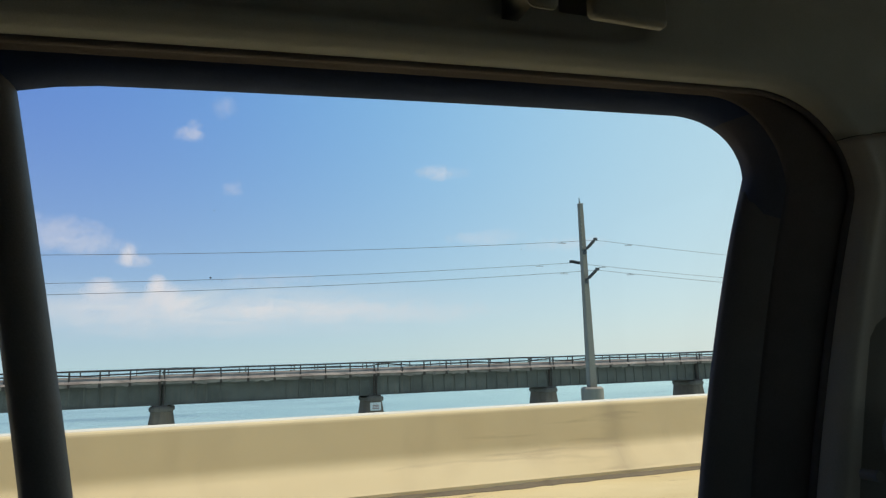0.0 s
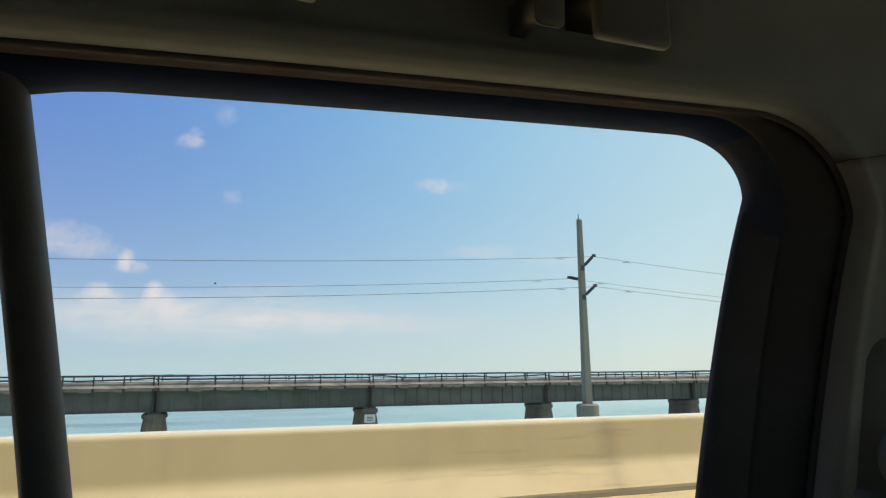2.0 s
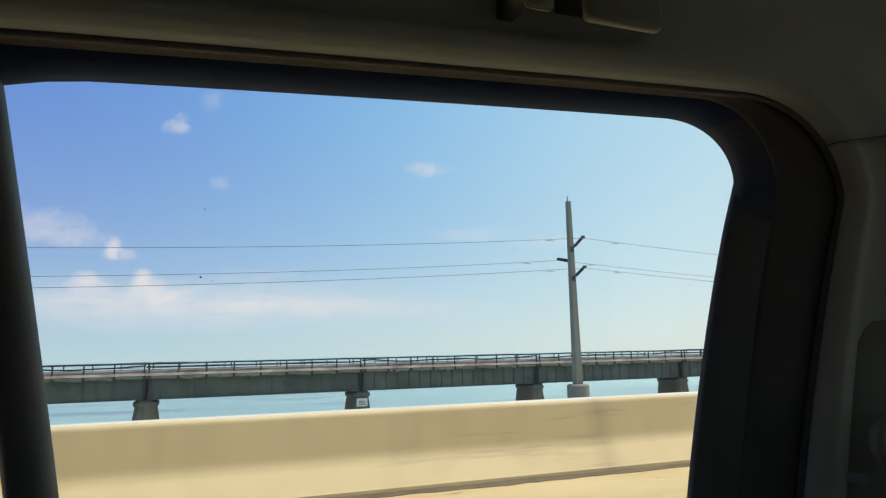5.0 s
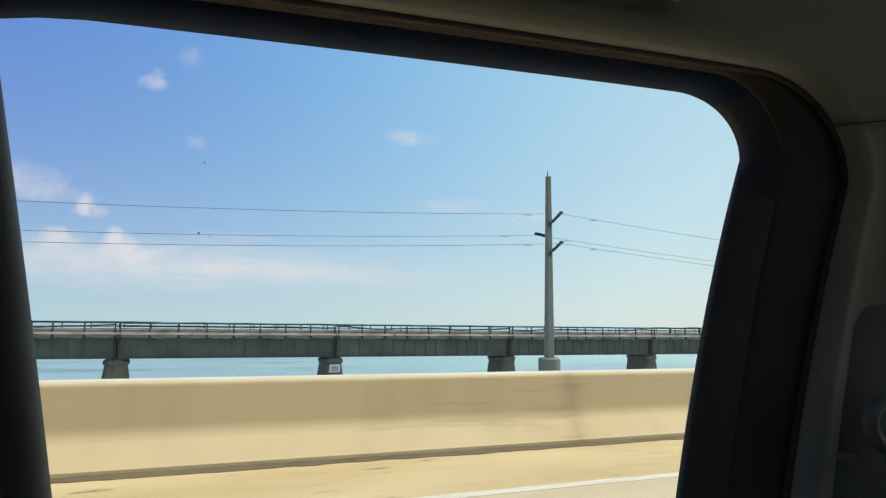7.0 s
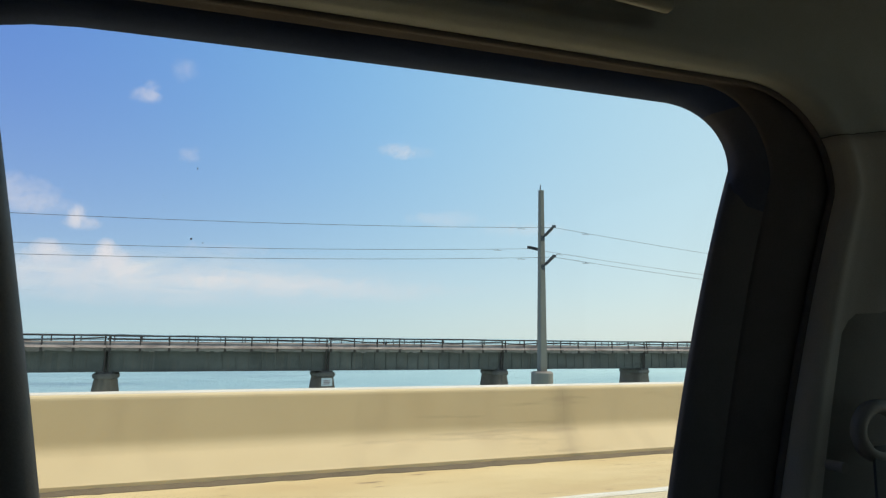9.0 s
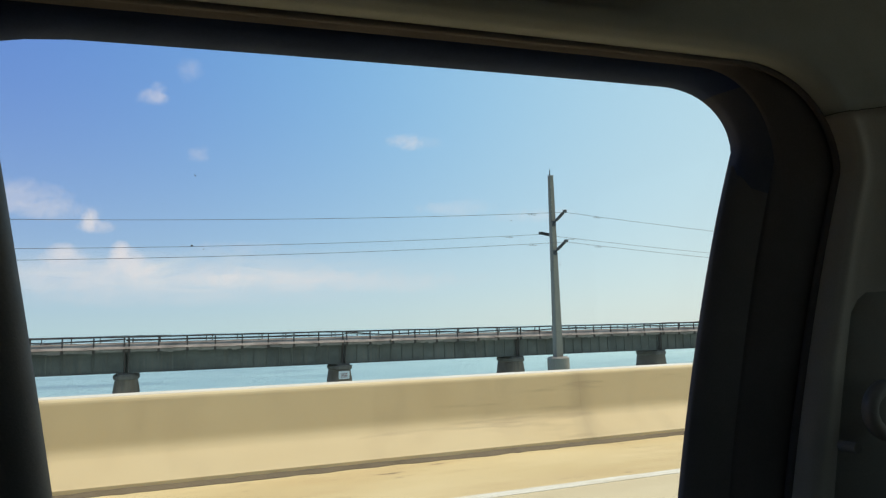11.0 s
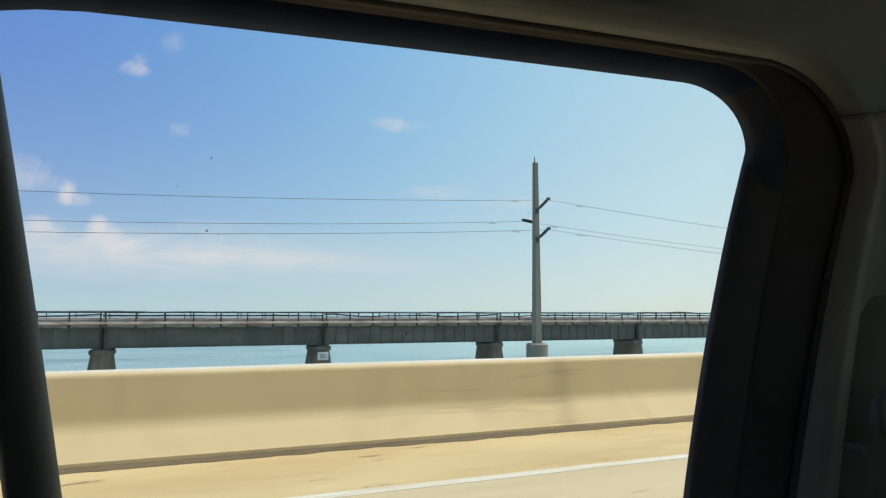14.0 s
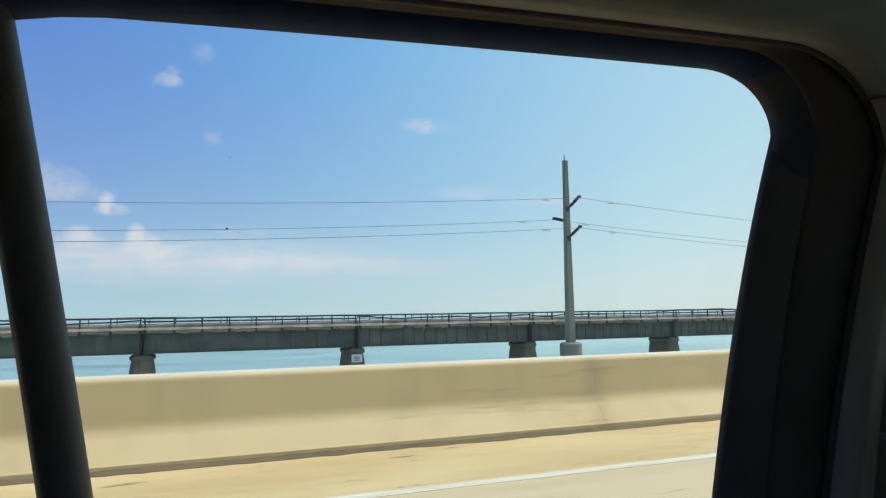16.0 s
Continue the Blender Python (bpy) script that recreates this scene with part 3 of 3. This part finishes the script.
# ---- the power line ----
POLE_X, POLE_Y, POLE_STEP = 27.4, 44.5, 117.0
POLE_TOP, COLLAR_TOP = 13.1, -1.15


def utility_pole():
    ob = root("utility_pole", "tall tapered pale concrete utility pole on a round footing", "utility pole", "poles of the power line")
    bm = bmesh.new()
    bmesh.ops.create_cone(bm, cap_ends=True, segments=4, radius1=0.42, radius2=0.24, depth=POLE_TOP - COLLAR_TOP, matrix=Matrix.Translation((0, 0, (POLE_TOP + COLLAR_TOP) / 2)) @ pose(0, 0, 0, 0, 0, 45))
    bmesh.ops.bevel(bm, geom=bm.edges[:], offset=0.03, segments=2, affect="EDGES")
    part("shaft", bm, POLE, ob)
    foot = rod((0, 0, WATER_Z - 1), (0, 0, COLLAR_TOP - 0.12), 0.85, sides=28)
    add_rod(foot, (0, 0, COLLAR_TOP - 0.12), (0, 0, COLLAR_TOP), 0.85, 0.70, sides=28)
    part("footing", foot, POLE, ob, "round concrete footing")
    part("top_cap", box(-0.2, 0.2, -0.2, 0.2, POLE_TOP, POLE_TOP + 0.06, bevel=0.02), GALVANISED, ob)
    part("lightning_rod", rod((-0.12, -0.1, POLE_TOP), (-0.12, -0.1, POLE_TOP + 0.5), 0.05, 0.03), ARM, ob)
    for side, z0, z1, reach in ((-1, 9.25, 9.95, 1.85), (-1, 6.95, 7.65, 1.85), (1, 8.35, 8.78, 1.9)):
        arm = rod((0, side * 0.15, z0), (0, side * reach, z1), 0.075, 0.06)
        for k in range(9):
            u = 0.30 + 0.07 * k
            c = Vector((0, side * (0.15 + (reach - 0.15) * u), z0 + (z1 - z0) * u))
            w = Vector((0, side * (reach - 0.15), z1 - z0)).normalized() * 0.02
            add_rod(arm, c - w, c + w, 0.13, 0.10, 12)
        insulator = part("insulator", arm, ARM, ob, "dark ribbed post insulator")
        part("clamp", box(-0.14, 0.14, side * reach - 0.08, side * reach + 0.08, z1 - 0.12, z1 + 0.10, bevel=0.02), ARM, insulator)
        part("bracket", box(-0.16, 0.16, min(side * 0.28, side * 0.12), max(side * 0.28, side * 0.12), z0 - 0.22, z0 + 0.2, bevel=0.02), ARM, insulator)
    for k in range(34):
        z = COLLAR_TOP + 1.4 + k * 0.36
        step = part("climbing_step", box(-0.02, 0.02, -0.56, -0.2, z, z + 0.035), GALVANISED, ob)
        step.rotation_euler = (0, 0, radians(-34))
    return ob


pole = utility_pole()
pole.location = (POLE_X, POLE_Y, 0)
for k in (-1, 1, 2):
    copy_thing(pole, pose(POLE_X + k * POLE_STEP, POLE_Y, 0))
for y, z in ((POLE_Y - 1.85, 9.86), (POLE_Y - 1.85, 7.56), (POLE_Y + 1.9, 8.66)):
    bm = bmesh.new()
    pts = []
    for k in range(-1, 2):
        for i in range(40):
            u = i / 40
            pts.append((POLE_X + (k + u) * POLE_STEP, y, z - 4 * 2.3 * u * (1 - u)))
    pts.append((POLE_X + 2 * POLE_STEP, y, z))
    for k in (0, 1):
        for off in (-2.9, 2.9):
            u = (off / POLE_STEP) % 1.0
            zd = z - 4 * 2.3 * u * (1 - u)
            xd = POLE_X + k * POLE_STEP + off
            bm = rod((xd - 0.22, y, zd - 0.10), (xd + 0.22, y, zd - 0.10), 0.012, sides=6)
            add_rod(bm, (xd - 0.30, y, zd - 0.10), (xd - 0.16, y, zd - 0.10), 0.034, sides=8)
            add_rod(bm, (xd + 0.16, y, zd - 0.10), (xd + 0.30, y, zd - 0.10), 0.034, sides=8)
            add_box(bm, xd - 0.03, xd + 0.03, y - 0.03, y + 0.03, zd - 0.12, zd + 0.03)
            tagged(part("cable_damper", bm, GALVANISED), "small dumbbell damper clamped under a cable", "cable damper", "dampers on the cables")
    tagged(part("power_cable", tube(pts, 0.016, 5), CABLE), "thin dark sagging cable of the power line", "cable", "cables of the power line")

# a marker post bolted to the parapet further along
marker = root("marker_post", "grey steel marker post bolted to the parapet", "marker post", at=(25.5, 6.80, 0))
part("post", box(-0.04, 0.04, -0.03, 0.03, 0.30, 1.75, bevel=0.008), GALVANISED, marker)
part("panel", box(-0.09, 0.09, -0.045, -0.032, 1.15, 1.75, bevel=0.004), GALVANISED, marker)
part("bracket", box(-0.25, 0.25, -0.05, 0.05, 0.36, 0.43, bevel=0.01), GALVANISED, marker)

# ---- the car round the camera ----
car = root("car", "dark interior of a car with beige headliner and rear door window", "car")


def header_z(x):
    return 1.6922 + 0.058 * x - 0.012 * x * x


def pillar_x(z):
    return 0.631 + 0.1886 * (z - 1.165) + 0.206 * (z - 1.165) ** 2 - 0.05 * max(0.0, 1.40 - z) ** 2


def frame_curve(y, rise, out, lean, cx, cz, sill=1.02, left=-0.95, dip=0.0):
    """The door opening's edge at depth y: along the header, round the front corner and down the pillar. rise and out: how far it
    lies above the header and in front of the pillar; cx, cz: where the corner's ellipse has its centre."""
    pts = []
    for i in range(40):
        x = left + (cx - left) * i / 40
        fall = dip * min(1.0, max(0.0, (-0.09 - x) / 0.09)) ** 2
        pts.append((x, y, header_z(x) + rise - fall))
    top, side = header_z(cx) + rise, pillar_x(cz) + out + lean * (cz - 1.17)
    for i in range(17):
        a = max(0.0, math.pi / 2 * (1 - i / 16))
        pts.append((cx + (side - cx) * max(0.0, math.cos(a)) ** 0.93, y, cz + (top - cz) * math.sin(a) ** 0.93))
    for i in range(1, 25):
        z = cz + (sill - cz) * i / 24
        pts.append((pillar_x(z) + out + lean * (z - 1.17), y, z))
    return pts


GLASS_EDGE = frame_curve(0.742, 0.0, 0.022, 0.0, 0.670, 1.636, dip=0.010)
STEP = frame_curve(0.725, 0.004, 0.028, 0.0, 0.675, 1.635, dip=0.008)
NAVY = frame_curve(0.700, 0.017, 0.070, 0.0, 0.700, 1.615)
FOLD = frame_curve(0.696, 0.0185, 0.076, 0.0, 0.705, 1.612)
BROWN = frame_curve(0.676, 0.0195, 0.147, 0.058, 0.752, 1.600)

FRAME_CURVES = [frame_curve(0.775, 0.026, 0.070, 0.0, 0.69, 1.640), GLASS_EDGE, STEP, NAVY]
frame_bm = loft(FRAME_CURVES, 0.010, 0.014, 0.022)
# header faces take the shaded colour, corner faces the blend, pillar faces plain black
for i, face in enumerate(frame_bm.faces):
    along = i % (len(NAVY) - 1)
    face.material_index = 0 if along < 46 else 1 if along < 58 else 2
door_frame = part("door_frame", frame_bm, FRAME_HEAD_SHADE, car, "black door frame round the window, header coloured darker and bluer for shade", smooth=True)
door_frame.data.materials.append(FRAME_SHADE_BLEND), door_frame.data.materials.append(FRAME_BLACK)
part("weatherstrip", loft([NAVY, FOLD, frame_curve(0.688, 0.022, 0.112, 0.03, 0.735, 1.605), BROWN], 0.010), STRIP, car, "dark rubber weatherstrip of the door", smooth=True)
part("seal_bead", tube(frame_curve(0.673, 0.0185, 0.147, 0.058, 0.752, 1.600), 0.0055, 10), STRIP, car, smooth=True)
part("glass_run", tube(frame_curve(0.752, 0.012, 0.045, 0.0, 0.675, 1.638, dip=0.010), 0.004, 8), FRAME_BLACK, car, smooth=True)

# the pillar's inner edge stands in front of the glass run
edge = []
for d, y in ((0.07, 0.75), (0.0, 0.722), (0.003, 0.714), (0.02, 0.708), (0.07, 0.70)):
    run = []
    for i in range(31):
        z = 1.640 - 0.64 * i / 30
        q = 0.022 * max(0.0, min(1.0, (z - 1.53) / 0.09)) ** 1.5
        run.append((pillar_x(z) + 0.003 + d + 0.95 * q, y + q, z))
    edge.append(run)
part("pillar_cover", loft(edge, 0.008, 0.0, 0.022), FRAME_BLACK, car, smooth=True)

# the post that divides the rear door's glass
post_rows = []
for d, y in ((0.0, 0.744), (-0.0005, 0.735), (-0.003, 0.727), (-0.008, 0.720), (-0.016, 0.716), (-0.026, 0.715), (-0.035, 0.718), (-0.041, 0.725), (-0.043, 0.735), (-0.043, 0.75), (-0.003, 0.75), (0.0, 0.744)):
    post_rows.append([(-0.172 + d * 1.03 + 0.175 * (1.64 - z) + 0.003 * math.sin(math.pi * min(1.0, (1.70 - z) / 0.7)), y, z) for z in (1.70 - 0.70 * i / 24 for i in range(25))])
part("division_post", loft(post_rows), POST_BLACK, car, "black upright post dividing the door glass", smooth=True)

bm = box(-0.93, 0.80, 0.752, 0.756, 1.0, 1.735)
pane = part("window_glass", bm, GLASS, car, "clear raised side window glass")
pane.visible_shadow = False


def fleck(x, z, wide, high, seed):
    """A small ragged crust of dirt on the glass."""
    bm = bmesh.new()
    ring = []
    for k in range(9):
        a = 2 * math.pi * k / 9
        r = 0.55 + 0.45 * noise.noise((seed, k * 1.3, 0.2))
        ring.append((x + wide * r * math.cos(a), z + high * r * math.sin(a)))
    near = [bm.verts.new((px, 0.7505, pz)) for px, pz in ring]
    far = [bm.verts.new((px, 0.7518, pz)) for px, pz in ring]
    bm.faces.new(near), bm.faces.new(far[::-1])
    for k in range(9):
        bm.faces.new((near[k], far[k], far[(k + 1) % 9], near[(k + 1) % 9]))
    return bm


for k, (x, z, wide, high) in enumerate(((0.024, 1.553, 0.0011, 0.0011), (0.022, 1.4755, 0.0024, 0.0017), (0.034, 1.472, 0.0011, 0.0009), (0.411, 1.518, 0.0010, 0.0009), (0.456, 1.662, 0.0009, 0.0009), (0.482, 1.461, 0.0009, 0.0008), (-0.008, 1.520, 0.0009, 0.0009))):
    part("dirt_fleck", fleck(x, z, wide, high, k), GRIME, pane, "dark speck of dirt")
part("dirt_fleck", fleck(0.244, 1.3665, 0.0026, 0.0046, 11), NOTICE, pane, "pale splash mark")

# the etched maker's stamp low on the glass: an oval and rows of plain bars
stamp = bmesh.new()
for i in range(28):
    a, b = 2 * math.pi * i / 28, 2 * math.pi * (i + 1) / 28
    quad = [(-0.054 + r * 0.0092 * math.cos(q), 0.7512, 1.2015 + r * 0.0062 * math.sin(q)) for q, r in ((a, 1.0), (b, 1.0), (b, 0.86), (a, 0.86))]
    stamp.faces.new([stamp.verts.new(p) for p in quad])
marks = random.Random(8)
for z, x0, x1, size in ((1.1915, -0.058, -0.050, 0.0022), (1.1885, -0.078, -0.068, 0.0014), (1.1880, -0.040, -0.030, 0.0018), (1.1865, -0.060, -0.048, 0.0016), (1.1835, -0.076, -0.032, 0.0012), (1.1785, -0.066, -0.044, 0.0014), (1.1740, -0.060, -0.050, 0.0012)):
    x = x0
    while x < x1:
        wide, high = size * marks.uniform(0.5, 1.4), size * marks.uniform(0.35, 0.9)
        add_box(stamp, x, x + wide, 0.7510, 0.7518, z - high / 2, z + high / 2)
        x += wide + size * marks.uniform(0.3, 0.8)
add_box(stamp, -0.0590, -0.0545, 0.7510, 0.7518, 1.2022, 1.2030), add_box(stamp, -0.0535, -0.0490, 0.7510, 0.7518, 1.2022, 1.2030)
part("etched_stamp", stamp, STAMP, pane, "faint etched maker's stamp")

# headliner above the door, then the trim of the pillar in front of it
# depth over the door, depth at the pillar, rise, out, lean, corner x
LINER_KEYS = [(0.676, 0.676, 0.0195, 0.147, 0.058, 0.752), (0.664, 0.664, 0.0185, 0.148, 0.058, 0.752), (0.650, 0.650, 0.0205, 0.156, 0.058, 0.755), (0.638, 0.643, 0.028, 0.168, 0.058, 0.758), (0.629, 0.645, 0.042, 0.188, 0.050, 0.764), (0.6245, 0.641, 0.062, 0.215, 0.03, 0.772), (0.622, 0.628, 0.09, 0.25, 0.03, 0.78), (0.619, 0.620, 0.14, 0.32, 0.02, 0.80), (0.58, 0.616, 0.19, 0.42, 0.0, 0.82), (0.42, 0.614, 0.225, 0.60, 0.0, 0.82), (0.20, 0.612, 0.235, 0.80, 0.0, 0.82)]


def ease(v):
    v = min(1.0, max(0.0, v))
    return v * v * (3 - 2 * v)


def liner_row(over, beside, rise, out, lean, cx):
    """One run of the headliner; a shallow pocket round the grab handle's mounts sets the cloth back."""
    run = []
    for i, (x, y, z) in enumerate(frame_curve(over, rise, out, lean, cx, 1.600)):
        y = over + (beside - over) * ease((i - 38) / 16)
        pocket = ease((rise - 0.040) / 0.030) * ease((x + 0.10) / 0.08) * ease((0.575 - x) / 0.07)
        run.append((x, y + 0.026 * pocket, z))
    return run


liner = []
for a, b in zip(LINER_KEYS, LINER_KEYS[1:]):
    for i in range(3):
        liner.append(liner_row(*[p + (q - p) * i / 3 for p, q in zip(a, b)]))
liner.append(liner_row(*LINER_KEYS[-1]))


def even_steps(run, count):
    """A run of points taken again in even steps."""
    gone = [0.0]
    for p, q in zip(run, run[1:]):
        gone.append(gone[-1] + (q - p).length)
    made, k = [], 0
    for i in range(count):
        d = gone[-1] * i / (count - 1)
        while k < len(gone) - 2 and gone[k + 1] < d:
            k += 1
        made.append(tuple(run[k].lerp(run[k + 1], (d - gone[k]) / max(1e-9, gone[k + 1] - gone[k]))))
    return made


def split_at(curve, z):
    """A run of the lining cut in two at the slanting seam: what lies above, and what lies below."""
    run = [Vector(p) for p in curve]
    k = next(i for i in range(40, len(run)) if run[i].z < z + 0.15 * (run[i].x - 0.87))
    a, b = run[k - 1], run[k]
    line = z + 0.15 * (a.x - 0.87)
    gap = Vector((0, 0, 0.0006))
    at = a.lerp(b, min(1.0, max(0.0, (a.z - line) / max(1e-6, a.z - b.z))))
    return even_steps(run[:k] + [at + gap], 90), even_steps([at - gap] + run[k:], 45)


halves = [split_at(c, 1.677) for c in liner]
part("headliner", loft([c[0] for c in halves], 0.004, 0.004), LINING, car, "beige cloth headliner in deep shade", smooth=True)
trim_rows = [split_at(liner_row(0.690, 0.690, 0.0195, 0.140, 0.058, 0.752), 1.677)[1]] + [c[1] for c in halves]
part("pillar_trim", loft(trim_rows, 0.006), TRIM, car, "grey plastic pillar trim", smooth=True)

# grab handle, coat hook
handle = new("grab_handle")
handle.parent = car
handle["label"] = "beige plastic grab handle above the door"
for x0, x1, z0 in ((0.418, 0.522, 1.751), (0.040, 0.102, 1.733)):
    bm = box(x0, x1, 0.556, 0.574, z0 + 0.001, 1.86, bevel=0.008, segments=4)
    add_box(bm, x0 + 0.012, x1 - 0.012, 0.570, 0.66, z0 + 0.055, 1.85)
    part("mount", bm, GRIP, handle, smooth=True)
part("grip", tube([(0.06 + 0.42 * i / 12, 0.545, 1.815 + 0.012 * i / 12) for i in range(13)], 0.014, 12), GRIP, handle, smooth=True)
bm = box(0.342, 0.379, 0.558, 0.572, 1.755, 1.80, bevel=0.008, segments=3)
add_box(bm, 0.350, 0.371, 0.58, 0.66, 1.785, 1.82)
part("coat_hook", bm, GRIP, car, "small beige coat hook", smooth=True)

# seat belt: height adjuster, guide ring, webbing
belt = new("seat_belt")
belt.parent = car
belt["label"] = "seat belt guide on the pillar"
cover_rows = []
for y, out, top in ((0.660, 0.174, 1.37), (0.650, 0.182, 1.41), (0.641, 0.202, 1.435), (0.626, 0.25, 1.45), (0.616, 0.32, 1.458), (0.609, 0.50, 1.46)):
    heights = [top - (top - 0.98) * i / 24 for i in range(25)]
    cover_rows.append([(pillar_x(z) + out + 0.035 * (z - 1.17), y + 0.012 * max(0.0, 1 - (top - z) / 0.03), z) for z in heights])
part("adjuster", loft(cover_rows, 0.012), DARK_PLASTIC, belt, "dark plastic height adjuster cover", smooth=True)
ring = bmesh.new()
rows = []
for i in range(28):
    a = 2 * math.pi * i / 28
    rows.append([ring.verts.new((0.866 + (0.040 + 0.010 * math.cos(b)) * math.cos(a), 0.588 + 0.010 * math.sin(b), 1.262 + (0.031 + 0.010 * math.cos(b)) * math.sin(a))) for b in (2 * math.pi * k / 10 for k in range(10))])
for i in range(28):
    for k in range(10):
        ring.faces.new((rows[i][k], rows[(i + 1) % 28][k], rows[(i + 1) % 28][(k + 1) % 10], rows[i][(k + 1) % 10]))
part("guide_ring", ring, RING, belt, smooth=True)
part("bolt_cap", rod((0.822, 0.63, 1.215), (0.822, 0.606, 1.215), 0.007, sides=16), DARK_PLASTIC, belt)
part("webbing", box(0.843, 0.889, 0.580, 0.584, 0.75, 1.245, bevel=0.001), BELT, belt)

# the rest of the body closes the car: roof, floor, doors and pillars with their openings
part("roof", box(-1.25, 1.75, -0.95, 0.45, 1.955, 1.985), LINING, car)
part("roof_rail", box(-1.25, 1.75, 0.45, 0.80, 1.985, 2.005), PAINT, car)
part("outer_door", box(-1.25, 1.75, 0.74, 0.80, 0.30, 1.0), PAINT, car)
part("rear_quarter", box(-1.25, -0.95, 0.60, 0.80, 1.0, 1.985), TRIM, car)
part("pillar_core", box(0.90, 1.40, 0.70, 0.735, 1.0, 1.76), FRAME_BLACK, car)
part("front_pillar", box(1.40, 1.75, 0.60, 0.80, 1.0, 1.985), TRIM, car)
part("header_rail", box(-1.25, 1.75, 0.76, 0.80, 1.76, 1.985), PAINT, car)
part("far_door", box(-1.25, 1.75, -0.99, -0.95, 0.30, 1.12), TRIM, car)
part("far_header", box(-1.25, 1.75, -0.99, -0.95, 1.66, 1.985), TRIM, car)
part("far_pillar", box(0.75, 0.90, -0.99, -0.95, 1.12, 1.66), TRIM, car)
# unseen panes added to cut the light that enters from the far side
part("far_window", box(-1.25, 0.75, -0.974, -0.968, 1.12, 1.66), TINTED, car, "unseen side window glass, tint added to dim the cabin")
part("far_front_window", box(0.90, 1.75, -0.974, -0.968, 1.12, 1.66), TINTED, car, "unseen side window glass, tint added to dim the cabin")
part("back_panel", box(-1.29, -1.25, -0.99, 0.80, 0.30, 1.985), TRIM, car)
part("front_bulkhead", box(1.75, 1.79, -0.99, 0.80, 0.30, 1.06), DARK_PLASTIC, car)
# unseen block added to catch windshield sun before it brightens the lower trim
part("dashboard", prism([(-0.93, 0.66), (-0.93, 1.02), (-0.88, 1.05), (0.52, 1.05), (0.57, 1.02), (0.57, 0.66)], 1.16, 1.745), DARK_PLASTIC, car, "unseen dark dashboard block, added to keep sun off the floor")
windshield = bmesh.new()
for x, z in ((1.79, 1.06), (1.755, 1.985)):
    for y in (-0.95, 0.60):
        windshield.verts.new((x, y, z)), windshield.verts.new((x - 0.006, y, z))
bmesh.ops.convex_hull(windshield, input=windshield.verts)
part("windshield", windshield, SHIELD, car, "clear windshield glass")
part("floor_pan", box(-1.25, 1.75, -0.95, 0.74, 0.26, 0.30), CARPET, car)
# the bonnet closes the front; its outline runs across the car
bonnet = prism([(1.79, 0.30), (1.79, 1.05), (2.10, 1.02), (2.36, 0.96), (2.52, 0.88), (2.60, 0.74), (2.62, 0.50), (2.58, 0.30)], -0.99, 0.80)
bmesh.ops.rotate(bonnet, verts=bonnet.verts, matrix=Matrix(((0, 1, 0), (1, 0, 0), (0, 0, 1))))
bmesh.ops.bevel(bonnet, geom=bonnet.edges[:], offset=0.03, segments=2, affect="EDGES")
part("bonnet", bonnet, PAINT, car, "grey painted bonnet")
for x in (-0.85, 2.05):
    for y in (-0.86, 0.72):
        out = math.copysign(0.10, y)
        tyre = rod((x, y - 0.10, 0.32), (x, y + 0.10, 0.32), 0.32, sides=32)
        bmesh.ops.bevel(tyre, geom=[e for e in tyre.edges if abs(e.verts[0].co.y - e.verts[1].co.y) < 0.01], offset=0.025, segments=2, affect="EDGES")
        wheel = part("tyre", tyre, STRIP, car)
        part("rim", rod((x, y + out * 0.8, 0.32), (x, y + out * 1.05, 0.32), 0.20, 0.17, sides=28), GALVANISED, wheel, "grey metal rim")
